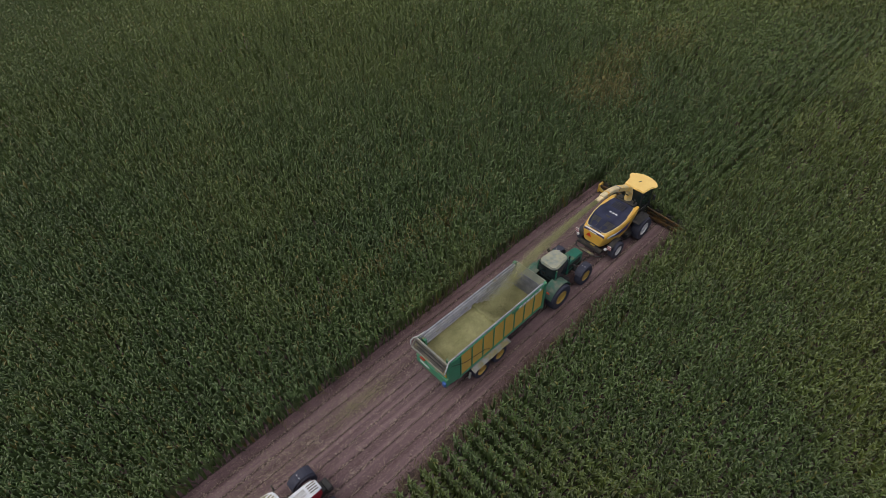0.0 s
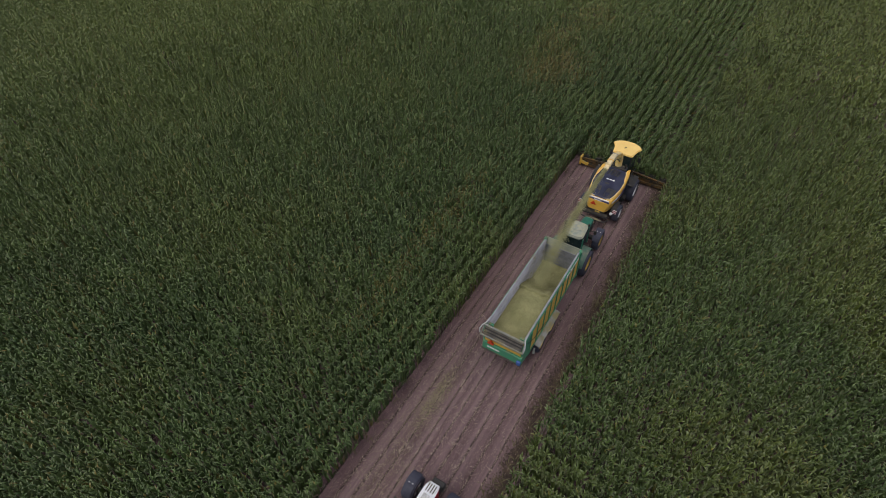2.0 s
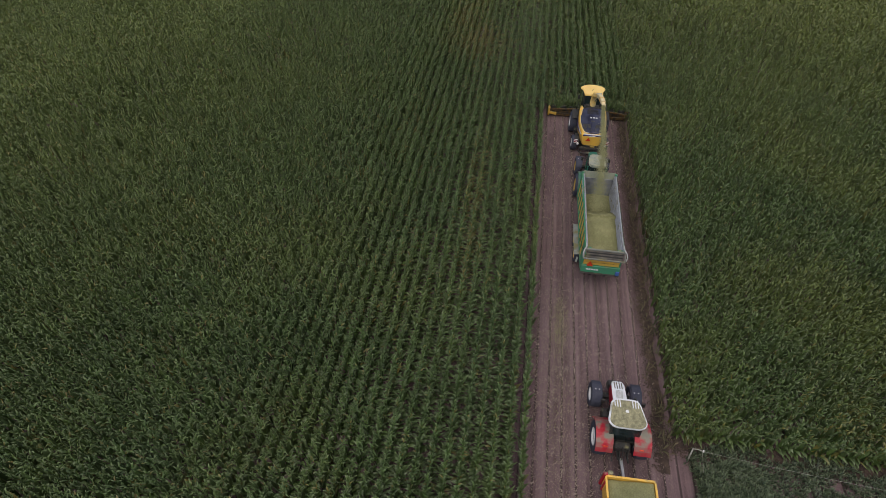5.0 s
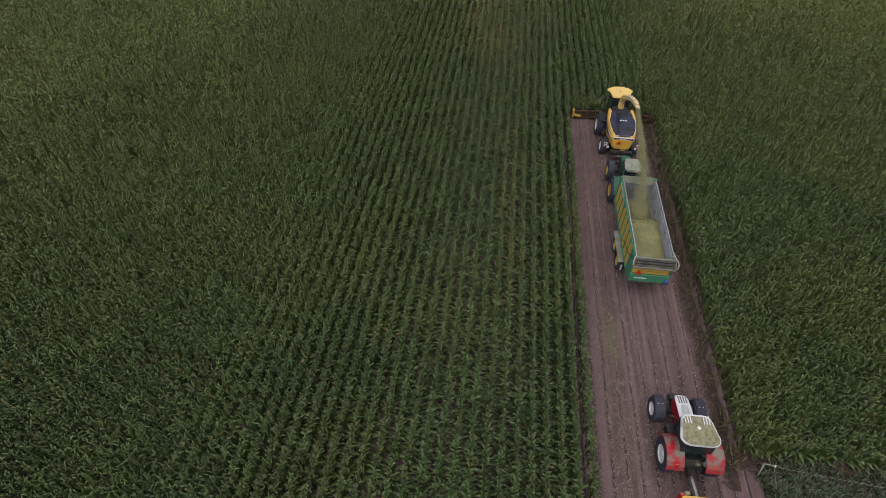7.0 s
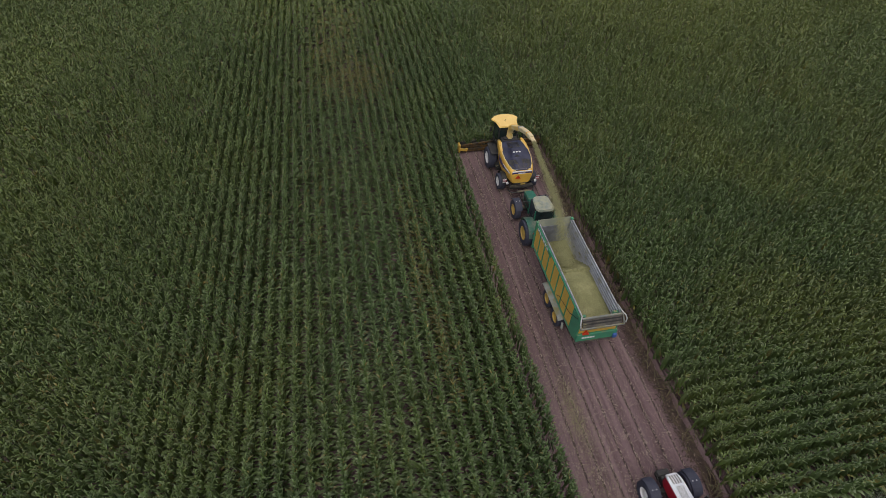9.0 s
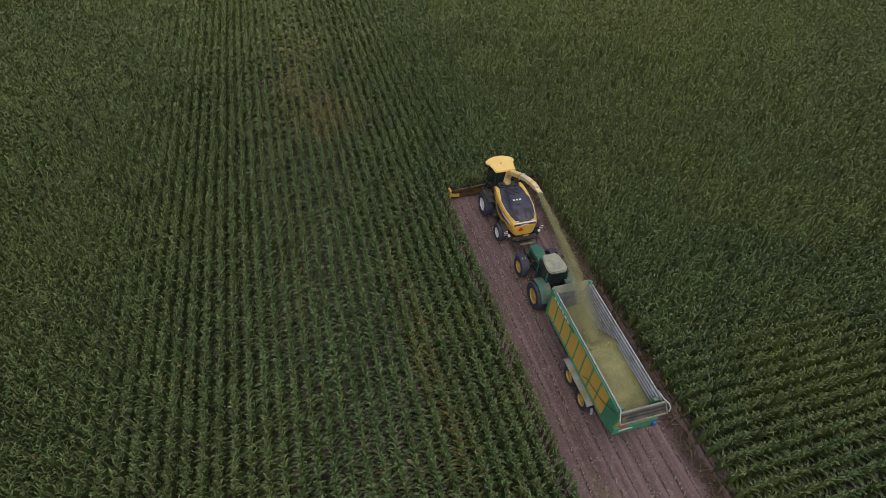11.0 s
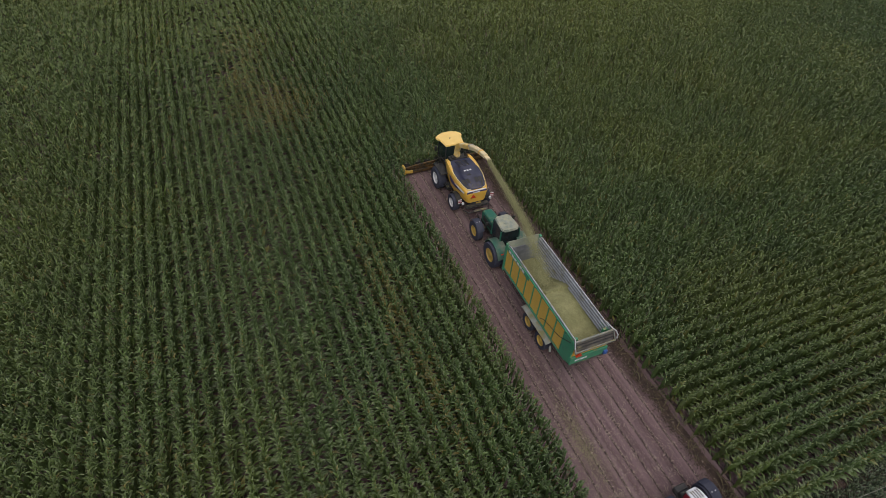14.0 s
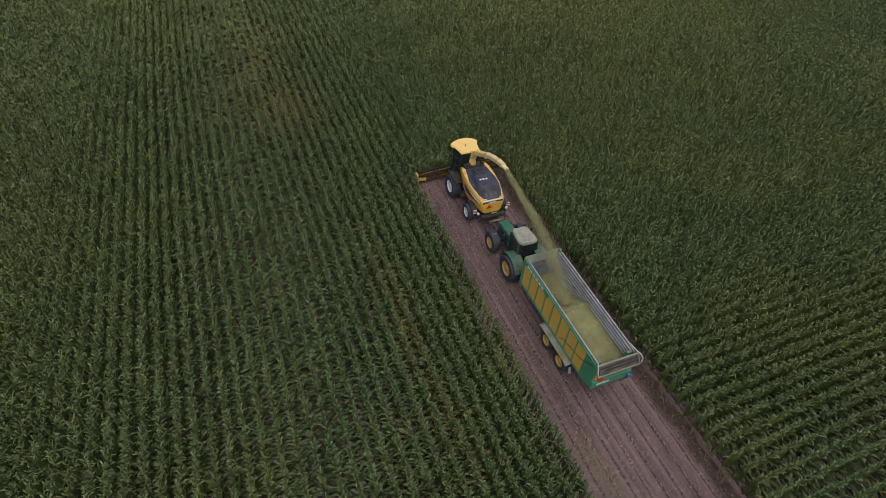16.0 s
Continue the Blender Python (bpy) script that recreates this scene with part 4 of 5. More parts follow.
def header_frame():
    bm = bmesh.new()
    for s in (-1, 1):
        beam(bm, (2.35, s * 0.7, 0.3), (2.35, s * 3.72, 0.3), 0.16, 0.22)
        beam(bm, (2.35, s * 0.7, 1.0), (2.35, s * 3.72, 0.78), 0.12, 0.14)
        for y in (0.8, 1.5, 2.3, 3.0, 3.68):
            beam(bm, (2.35, s * y, 0.3), (2.4, s * (y + (0.25 if y < 3.3 else 0)), 0.85), 0.08, 0.1)
        box(bm, (2.42, min(s * 0.7, s * 3.7), 0.25), (2.47, max(s * 0.7, s * 3.7), 0.62), 0.01)
    return bm


SPOUT = [(-0.1, 0.02, 2.95), (-0.12, 0.02, 3.55), (-0.32, 0.03, 4.05), (-0.85, 0.03, 4.47), (-1.6, 0.01, 4.85), (-2.3, -0.01, 5.24), (-3.1, -0.05, 5.58), (-3.9, -0.1, 5.79), (-4.55, -0.14, 5.88)]
forage_harvester()


# ---- chopped maize in flight ----
JET = [(31.75, 13.25, 5.86), (30.4, 13.31, 5.76), (28.9, 13.35, 5.58), (27.4, 13.38, 5.38), (25.9, 13.44, 5.16), (24.6, 13.48, 4.72), (23.4, 13.53, 4.0), (22.5, 13.57, 3.3), (21.9, 13.6, 2.8)]


def chopped_stream():
    rng = np.random.default_rng(21)
    n = 190000
    u = rng.uniform(0, 1, n)
    j = np.array(JET)
    k = np.linspace(0, 1, len(j))
    c = np.stack([np.interp(u, k, j[:, i]) for i in range(3)], -1)
    puff = 1 + 0.35 * np.sin(u * 61 + rng.normal(0, 0.5, n)) * u
    spread = (0.075 + 0.15 * u + 0.12 * u * u) * puff
    c += rng.normal(0, 1, (n, 3)) * spread[:, None] * np.array([0.8, 0.9, 0.9])
    a = rng.normal(0, 1, (n, 3))
    a /= np.linalg.norm(a, axis=1)[:, None]
    b = np.cross(a, rng.normal(0, 1, (n, 3)))
    b /= np.linalg.norm(b, axis=1)[:, None]
    sz = rng.uniform(0.006, 0.013, n)[:, None]
    v = np.stack((c - a * sz, c + b * sz, c + a * sz), 1)
    ob = numpy_mesh("chopped_maize_stream", v.reshape(-1, 3), np.arange(3 * n), np.full(n, 3), STREAM)
    return tagged(ob, "yellow-green chopped maize flying from spout to trailer", "chopped maize", kind="stuff")


chopped_stream()


# ---- silage trailer ----
def silage_trailer():
    t = thing("silage_trailer", pose(21.15, 13.4, 0), "green and yellow silage trailer with ribbed sides, half full", "trailer")
    X0, X1, HW, ZB, ZT = -4.2, 4.2, 1.25, 1.62, 3.76
    part("floor", box(bmesh.new(), (X0, -HW, ZB - 0.1), (X1, HW, ZB), 0.01), DARK, t)
    for s in (-1, 1):
        bm = bmesh.new()
        box(bm, (X0 + 0.1, s * (HW - 0.05) - 0.025, ZB), (X1, s * (HW - 0.05) + 0.025, ZT), 0.005)
        w = part("side_wall", bm, WALL_STEEL, t, "galvanised inner wall")
        # long inner ribs
        for k in range(8):
            z = ZB + 0.2 + 0.255 * k
            bm = bmesh.new()
            loft(bm, [[(x, s * (HW - 0.075), z - 0.07), (x, s * (HW - 0.15), z - 0.03), (x, s * (HW - 0.15), z + 0.03), (x, s * (HW - 0.075), z + 0.07)] for x in (X0 + 0.35, X1 - 0.1)])
            part("inner_rib", bm, STEEL, w)
        # outer yellow panels between green posts
        px = np.linspace(X0 + 0.95, X1 - 0.1, 9)
        gap = px[1] - px[0]
        plank = None
        for i in range(8):
            for k in range(8 if i > 4 else 9):
                if plank is None:
                    plank = part("plank", box(bmesh.new(), (-gap / 2 + 0.03, -0.024, 0), (gap / 2 - 0.03, 0.024, 0.208), 0.008), PANEL_YELLOW, w)
                    o = plank
                else:
                    o = new("plank", plank.data)
                    o.parent = w
                o.location = (px[i] + gap / 2, s * HW, ZB + 0.02 + 0.212 * k)
        for x in px:
            part("post", box(bmesh.new(), (x - 0.026, s * (HW + 0.03) - 0.055, ZB - 0.12), (x + 0.026, s * (HW + 0.03) + 0.055, ZT - (0.35 if x > 1 else 0.1)), 0.012), GREEN, w)
        part("lower_beam", box(bmesh.new(), (X0 + 0.7, s * HW - 0.06, ZB - 0.16), (X1, s * HW + 0.07, ZB - 0.0), 0.02), GREEN, w)
        bm = bmesh.new()
        box(bm, (X1 - 3.1, s * HW - 0.045, ZT - 0.42), (X1, s * HW + 0.065, ZT - 0.05), 0.02)
        box(bm, (X0 + 0.15, s * HW - 0.045, ZT - 0.16), (X1 - 3.1, s * HW + 0.065, ZT - 0.05), 0.02)
        part("upper_beam", bm, GREEN, w, "green upper beam")
        for k in range(6):
            part("lettering_bar", box(bmesh.new(), (1.7 + 0.36 * k, s * (HW + 0.05), ZT - 0.34), (1.96 + 0.36 * k, s * (HW + 0.05) + s * 0.022, ZT - 0.16), 0.0), RIM_WHITE, w)
        part("top_rail", box(bmesh.new(), (X0 + 0.25, s * (HW - 0.05) - 0.045, ZT - 0.02), (X1 - 0.3, s * (HW - 0.05) + 0.045, ZT + 0.08), 0.02), STEEL, w, "galvanised top rail")
        # rear corner
        bm = bmesh.new()
        loft(bm, [[(X0 + 0.9, y, ZB - 0.1), (X0 + 0.9, y, ZT - 0.3), (X0 + 0.1, y, ZT - 0.1), (X0 - 0.12, y, ZT - 0.5), (X0 + 0.0, y, ZB + 0.12), (X0 + 0.4, y, ZB - 0.08)] for y in (s * HW - 0.03, s * HW + 0.08)])
        part("rear_corner", bm, GREEN, t, "green rear corner plate")
        part("corner_arm", tube(bmesh.new(), [(X0 + 0.6, s * (HW - 0.02), ZT + 0.08), (X0 + 0.05, s * (HW + 0.0), ZT + 0.14), (X0 - 0.2, s * (HW + 0.14), ZT + 0.08), (X0 - 0.36, s * (HW + 0.2), ZT - 0.1), (X0 - 0.42, s * (HW + 0.16), ZT - 0.36)], 0.04, 8), PALE_STEEL, t, "pale bent corner tube")
        bm = bmesh.new()
        box(bm, (X0 + 0.2, s * (HW - 0.22) - 0.16, ZT - 0.7), (X0 + 0.38, s * (HW - 0.22) + 0.16, ZT - 0.14), 0.02)
        part("inner_corner", bm, GREEN, t)
        # slanting pipe along the side
        bm = tube(bmesh.new(), [(X0 + 0.2, s * (HW + 0.13), ZT - 0.25), (X0 + 1.2, s * (HW + 0.13), ZT - 0.95), (X0 + 2.9, s * (HW + 0.13), ZB + 0.75), (X0 + 3.3, s * (HW + 0.12), ZB + 0.4)], 0.018, 6)
        part("hydraulic_pipe", bm, DARK, t)
        # mudguard over both wheels
        bm = bmesh.new()
        loft(bm, [[(x, s * 1.18, z), (x, s * 1.64, z - 0.12), (x, s * 1.66, z - 0.06), (x, s * 1.18, z + 0.05)] for x, z in ((0.78, 1.36), (0.6, 1.44), (-0.8, 1.44), (-2.2, 1.44), (-2.42, 1.36))])
        part("mudguard", bm, FENDER, t, "dusty galvanised mudguard")
        bm = bmesh.new()
        beam(bm, (-2.5, s * 1.35, 1.15), (-2.7, s * 1.42, 0.8), 0.14, 0.03)
        part("reflector_board", bm, FENDER, t)
        for x in (-0.05, -1.65):
            wheel(t, x, s * 1.25, 0.64, 0.58, 0.36, RIM_YELLOW, s, 18)
    # front wall with a pale visor above
    part("front_wall", box(bmesh.new(), (X1 - 0.06, -HW, ZB), (X1, HW, ZT - 0.46), 0.01), WALL_STEEL, t, "dusty grey front wall")
    bm = bmesh.new()
    loft(bm, [[(X1 - 0.05, y, ZT - 0.45), (X1 + 0.0, y, ZT - 0.45), (X1 + 0.14, y, ZT + 0.04), (X1 + 0.09, y, ZT + 0.06)] for y in (-HW + 0.05, HW - 0.05)])
    part("visor", bm, VISOR, t, "pale dusty grey-green slanted visor")
    for s in (-1, 1):
        part("front_post", box(bmesh.new(), (X1 - 0.12, s * HW - 0.09, ZB - 0.35), (X1 + 0.08, s * HW + 0.09, ZT + 0.05), 0.02), GREEN, t)
    for y in (-0.6, 0.0, 0.6):
        part("front_stay", box(bmesh.new(), (X1, y - 0.05, ZB - 0.2), (X1 + 0.08, y + 0.05, ZT - 0.25), 0.01), GREEN, t)
    # tailgate: a yellow planked face below, a sloping grey flap above that juts out to the rear
    bm = bmesh.new()
    loft(bm, [[(X0 - 0.04, y, ZB), (X0 + 0.05, y, ZB), (X0 + 0.05, y, ZT - 0.1), (X0 - 0.04, y, ZT - 0.1)] for y in (-HW + 0.03, HW - 0.03)])
    gate = part("tailgate", bm, PANEL_YELLOW, t, "yellow planked tailgate in a green frame")
    for k in range(4):
        z = ZB + 0.87 + 0.25 * k
        part("plank", beam(bmesh.new(), (X0 - 0.07, -HW + 0.1, z), (X0 - 0.07, HW - 0.1, z), 0.05, 0.22), PANEL_YELLOW, gate)
    part("gate_sill", box(bmesh.new(), (X0 - 0.2, -HW - 0.05, ZB + 0.06), (X0 + 0.08, HW + 0.05, ZB + 0.72), 0.03), GREEN, gate, "green lower gate beam")
    for k in range(5):
        part("lettering_bar", box(bmesh.new(), (X0 - 0.222, 0.15 + 0.17 * k, ZB + 0.34), (X0 - 0.19, 0.28 + 0.17 * k, ZB + 0.46), 0.0), RIM_WHITE, gate)
    bm = bmesh.new()
    loft(bm, [[(X0 - 0.06, y, ZT + 0.02), (X0 - 0.02, y, ZT - 0.02), (X0 - 0.34, y, ZT - 0.52), (X0 - 0.39, y, ZT - 0.5)] for y in (-HW + 0.02, HW - 0.02)])
    part("gate_flap", bm, GATE_GREY, gate, "worn grey steel upper flap")
    for f in (0.3, 0.62):
        part("gate_slat", beam(bmesh.new(), (X0 - 0.08 - 0.31 * f, -HW + 0.05, ZT + 0.03 - 0.5 * f), (X0 - 0.08 - 0.31 * f, HW - 0.05, ZT + 0.03 - 0.5 * f), 0.05, 0.05), DARK, gate)
    part("gate_top_bar", beam(bmesh.new(), (X0 - 0.06, -HW - 0.05, ZT + 0.05), (X0 - 0.06, HW + 0.05, ZT + 0.05), 0.1, 0.08), FENDER, gate)
    part("gate_middle_bar", beam(bmesh.new(), (X0 - 0.4, -HW - 0.14, ZT - 0.52), (X0 - 0.4, HW + 0.14, ZT - 0.52), 0.1, 0.08), FENDER, gate)
    for s in (-1, 1):
        part("gate_arm", beam(bmesh.new(), (X0 - 0.05, s * (HW + 0.06), ZT + 0.03), (X0 - 0.4, s * (HW + 0.1), ZT - 0.5), 0.07, 0.07), FENDER, gate)
    part("lower_rail", beam(bmesh.new(), (X0 - 0.2, -HW - 0.12, ZB + 0.0), (X0 - 0.2, HW + 0.12, ZB + 0.0), 0.07, 0.08), GATE_GREY, gate)
    tri = [(X0 - 0.24, 0.56, ZB + 0.74), (X0 - 0.24, 0.98, ZB + 0.74), (X0 - 0.24, 0.77, ZB + 1.1)]
    part("warning_triangle", loft(bmesh.new(), [tri, [(x + 0.12, y, z) for x, y, z in tri]]), SIGN_RED, gate, "red slow-vehicle triangle")
    part("lamp_box", box(bmesh.new(), (X0 - 0.34, -HW - 0.04, ZB + 0.12), (X0 - 0.19, -HW + 0.22, ZB + 0.46), 0.03), BLUE, t, "blue lamp box")
    # chassis and drawbar
    bm = bmesh.new()
    for s in (-1, 1):
        box(bm, (X0 + 0.2, s * 0.5 - 0.08, 0.95), (X1 - 0.2, s * 0.5 + 0.08, ZB - 0.1), 0.02)
        beam(bm, (X1 - 0.8, s * 0.5, 1.05), (X1 + 0.75, s * 0.08, 0.62), 0.16, 0.2)
        beam(bm, (0.2, s * 0.8, 0.75), (-1.95, s * 0.8, 0.75), 0.12, 0.18)
    for x in (-0.05, -1.65):
        rod(bm, (x, -1.2, 0.62), (x, 1.2, 0.62), 0.08)
    part("chassis", bm, DARK, t)
    return t


silage_trailer()


def heap_height(x, y):
    """Surface of the chopped maize in the trailer (x along it)."""
    e = 1 - (abs(y) / 1.3) ** 2.5
    x -= 0.28 * noise.noise((0.3, y * 1.1, 5)) + 0.1 * noise.noise((0.7, y * 3.5, 9))
    if x < 0.05:
        z = 2.75 + 0.28 * math.exp(-(((x + 0.6) / 1.2) ** 2)) - 0.05 * max(0.0, -x - 2.2)
        z -= 0.28 * (1 - e) * math.exp(-(((x + 0.2) / 1.5) ** 2))
    else:
        z = 2.98 - 1.3 * min(1.0, (x - 0.05) / 2.1) ** 1.35 + 0.1 * e * math.exp(-((x - 0.1) / 0.5) ** 2)
    return z + 0.05 * noise.noise((x * 1.7, y * 1.7, 3)) + 0.025 * noise.noise((x * 6, y * 6, 8))


def heap():
    xs, ys = np.linspace(-4.1, 4.15, 120), np.linspace(-1.17, 1.17, 44)
    bm = bmesh.new()
    top = [[bm.verts.new((x, y, max(1.68, heap_height(x, y)))) for y in ys] for x in xs]
    for i in range(len(xs) - 1):
        for j in range(len(ys) - 1):
            bm.faces.new((top[i][j], top[i + 1][j], top[i + 1][j + 1], top[i][j + 1]))
    rim = [top[0][j] for j in range(44)] + [top[i][-1] for i in range(1, 120)] + [top[-1][j] for j in range(42, -1, -1)] + [top[i][0] for i in range(118, 0, -1)]
    low = [bm.verts.new((v.co.x, v.co.y, 1.635)) for v in rim]
    k = len(rim)
    for i in range(k):
        bm.faces.new((rim[i], rim[(i + 1) % k], low[(i + 1) % k], low[i]))
    bm.faces.new(low)
    bmesh.ops.recalc_face_normals(bm, faces=bm.faces)
    me = bpy.data.meshes.new("chopped_maize_heap")
    bm.to_mesh(me)
    bm.free()
    me.materials.append(CHAFF)
    ob = new("chopped_maize_heap", me)
    ob.matrix_world = pose(21.15, 13.4, 0)
    return tagged(ob, "heap of yellow-green chopped maize filling the trailer's rear", "chopped maize", kind="stuff")


heap()


# ---- green tractor ----
def farm_tractor(name, m, label, paint, hood_paint, roof_paint, rim, fender_paint, big):
    """A four-wheel-drive tractor, origin on the ground under the rear axle. big: its measures."""
    t = thing(name, m, label, "tractor", "tractors in the harvest convoy")
    wb, rr, fr = big["wheelbase"], big["rear"], big["front"]
    nose = big["nose"]
    hz = big["hood"]
    bm = bmesh.new()
    secs = [(0.95, 0.42, 1.15, hz), (1.6, 0.42, 1.05, hz), (nose - 0.75, 0.4, 1.0, hz - 0.08), (nose - 0.25, 0.37, 0.95, hz - 0.16), (nose - 0.05, 0.3, 1.0, hz - 0.3), (nose, 0.2, 1.08, hz - 0.45)]
    loft(bm, [body_section(x, w, z0, z1, 0.12, 0.0) for x, w, z0, z1 in secs])
    hood = part("hood", bm, paint, t)
    if hood_paint:
        bm = bmesh.new()
        loft(bm, [[(x, -w, z - 0.12), (x, -w, z), (x, -w * 0.6, z + 0.03), (x, w * 0.6, z + 0.03), (x, w, z), (x, w, z - 0.12)] for x, w, z in ((0.95, 0.36, hz), (1.6, 0.39, hz), (nose - 0.75, 0.38, hz - 0.07), (nose - 0.25, 0.36, hz - 0.14), (nose + 0.02, 0.28, hz - 0.26))])
        part("hood_cover", bm, hood_paint, hood, "white hood cover")
        for y in (-0.2, -0.07, 0.07, 0.2):
            part("hood_slot", beam(bmesh.new(), (nose - 0.1, y, hz - 0.15), (nose - 0.55, y, hz - 0.06), 0.05, 0.04), GATE_GREY, hood)
        part("chaff_on_hood", box(bmesh.new(), (1.3, -0.18, hz + 0.01), (nose - 0.7, 0.2, hz + 0.035), 0.012), DUSTY_HOOD, hood)
    else:
        for y in (-0.41, 0.41):
            part("side_grille", box(bmesh.new(), (1.5, y - 0.02, 1.3), (nose - 0.5, y + 0.02, hz - 0.35), 0.01), DARK, hood)
    part("front_grille", box(bmesh.new(), (nose - 0.08, -0.24, 1.05), (nose + 0.03, 0.24, hz - 0.5), 0.02), DARK, hood)
    bm = bmesh.new()
    box(bm, (-0.5, -0.3, 0.65), (wb + 0.6, 0.3, 1.15), 0.05)
    box(bm, (wb - 0.15, -0.85, fr - 0.14), (wb + 0.15, 0.85, fr + 0.14), 0.05)
    box(bm, (-0.2, -0.9, rr - 0.16), (0.2, 0.9, rr + 0.16), 0.05)
    box(bm, (wb + 0.6, -0.35, 0.6), (wb + 0.95, 0.35, 1.0), 0.05)
    for s in (-1, 1):
        box(bm, (0.95, s * 0.62 - 0.25, 0.55), (1.75, s * 0.62 + 0.25, 1.1), 0.06)
        beam(bm, (nose + 0.1, s * 0.35, 0.75), (nose + 0.45, s * 0.35, 0.85), 0.06, 0.12)
    part("chassis", bm, DARK, t)
    # cab
    cz = big["roof"]
    c0, c1 = big["cab"]
    bm = bmesh.new()
    loft(bm, [[(c0 + 0.15, -0.6, 1.2), (c1 - 0.1, -0.5, 1.2), (c1 - 0.1, 0.5, 1.2), (c0 + 0.15, 0.6, 1.2)], [(c0 + 0.02, -0.78, 1.9), (c1 + 0.05, -0.66, 1.9), (c1 + 0.05, 0.66, 1.9), (c0 + 0.02, 0.78, 1.9)], [(c0 + 0.12, -0.72, cz), (c1 - 0.05, -0.66, cz), (c1 - 0.05, 0.66, cz), (c0 + 0.12, 0.72, cz)]])
    cab = part("cab", bm, GLASS, t, "dark cab windows")
    for x, y, tx in ((c0 + 0.04, 0.77, 0.1), (c0 + 0.04, -0.77, 0.1), (c1 + 0.02, 0.66, -0.06), (c1 + 0.02, -0.66, -0.06)):
        part("pillar", beam(bmesh.new(), (x, y, 1.5), (x + tx, y * 0.95, cz), 0.09, 0.09), paint if not hood_paint else DARK, cab)
    rw0, rw1 = big["roof_half"]
    outline = []
    cx, hl = (c0 + c1) / 2, (c1 - c0) / 2 + 0.06
    for x, y in rounded(1, 1, 0.5, 6):
        outline.append((cx + x * hl, y * (rw0 if x < 0 else rw1)))
    roof = part("cab_roof", plate(bmesh.new(), outline, cz - 0.04, cz + 0.17, 0.06, 2), roof_paint, t, "white roof" if hood_paint else "roof dusted with pale chaff")
    if hood_paint:
        part("chaff_on_roof", plate(bmesh.new(), [(cx - 0.06 + (x - cx) * 0.92, y * 0.92) for x, y in outline], cz + 0.16, cz + 0.2, 0.02, 1), CHAFF_ROOF, roof, "layer of chopped maize chaff")
        part("roof_dome", rod(bmesh.new(), (cx + 0.08, 0, cz + 0.18), (cx + 0.08, 0, cz + 0.23), 0.11, 0.08, 16), RIM_WHITE, roof, "small white dome")
        for y in (-0.62, -0.48, -0.34, 0.34, 0.48, 0.62):
            part("roof_ridge", beam(bmesh.new(), (c1 - 0.02, y, cz + 0.19), (c1 - 0.5, y * 0.98, cz + 0.205), 0.05, 0.04), roof_paint, roof)
    else:
        bm = plate(bmesh.new(), [(cx + 0.25 + 0.42 * math.cos(a) * (1 + 0.15 * math.sin(3 * a)), -0.05 + 0.42 * math.sin(a) * (1 + 0.2 * math.cos(2 * a))) for a in (2 * math.pi * i / 14 for i in range(14))], cz + 0.16, cz + 0.185, 0.01, 1)
        part("chaff_on_roof", bm, DUSTY_ROOF, roof, "pale dusty patch")
    for s in (-1, 1):
        # curved mudguards over the rear wheels
        bm = bmesh.new()
        rings = []
        for i in range(11):
            a = radians(15 + 145 * i / 10)
            r = rr + 0.1
            rings.append([(r * math.cos(a), s * y, rr + r * math.sin(a)) for y in (0.55, big["fender"])] + [((r + 0.05) * math.cos(a), s * y, rr + (r + 0.05) * math.sin(a)) for y in (big["fender"], 0.55)])
        loft(bm, rings)
        f = part("mudguard", bm, fender_paint, t)
        part("rear_lamp", box(bmesh.new(), (-rr * 0.86 - 0.06, s * 0.95 - 0.12, rr + rr * 0.62), (-rr * 0.86 + 0.02, s * 0.95 + 0.12, rr + rr * 0.62 + 0.14), 0.02), SIGN_RED, f)
        wheel(t, 0, s * big["track"], rr, big["rear_width"], rr * 0.52, rim, s, 20)
        wheel(t, wb, s * (big["track"] - 0.02), fr, big["front_width"], fr * 0.52, rim, s, 18)
        # small mudguards over the front wheels
        bm = bmesh.new()
        rings = []
        for i in range(9):
            ang = radians(35 + 115 * i / 8)
            r = fr + 0.06
            rings.append([(wb + r * math.cos(ang), s * y, fr + r * math.sin(ang)) for y in (0.86, 1.4)] + [(wb + (r + 0.03) * math.cos(ang), s * y, fr + (r + 0.03) * math.sin(ang)) for y in (1.4, 0.86)])
        loft(bm, rings)
        g = part("front_mudguard", bm, RUBBER, t, "dark blue-black plastic mudguard")
        for y in (1.0, 1.22):
            part("bolt", rod(bmesh.new(), (wb - 0.1, s * y, 2 * fr + 0.08), (wb - 0.1, s * y, 2 * fr + 0.11), 0.03, 0.02, 8), RIM_WHITE, g)
        a = part("mirror_arm", tube(bmesh.new(), [(c1 - 0.05, s * 0.68, cz - 0.35), (c1 + 0.1, s * 1.05, cz - 0.3)], 0.02, 6), DARK, t)
        part("mirror", box(bmesh.new(), (c1 + 0.05, s * 1.1 - 0.1, cz - 0.6), (c1 + 0.14, s * 1.1 + 0.1, cz - 0.25), 0.03), DARK, a)
    part("exhaust", rod(bmesh.new(), (c1 + 0.18, -0.55, 1.7), (c1 + 0.18, -0.55, cz + 0.1), 0.06, 0.06, 12), DARK, t)
    # rear linkage
    bm = bmesh.new()
    for s in (-1, 1):
        beam(bm, (-0.3, s * 0.35, 0.75), (-1.15, s * 0.45, 0.6), 0.07, 0.1)
        rod(bm, (-0.45, s * 0.4, 1.35), (-0.85, s * 0.42, 0.68), 0.04)
    beam(bm, (-0.3, 0, 0.5), (-1.0, 0, 0.5), 0.14, 0.08)
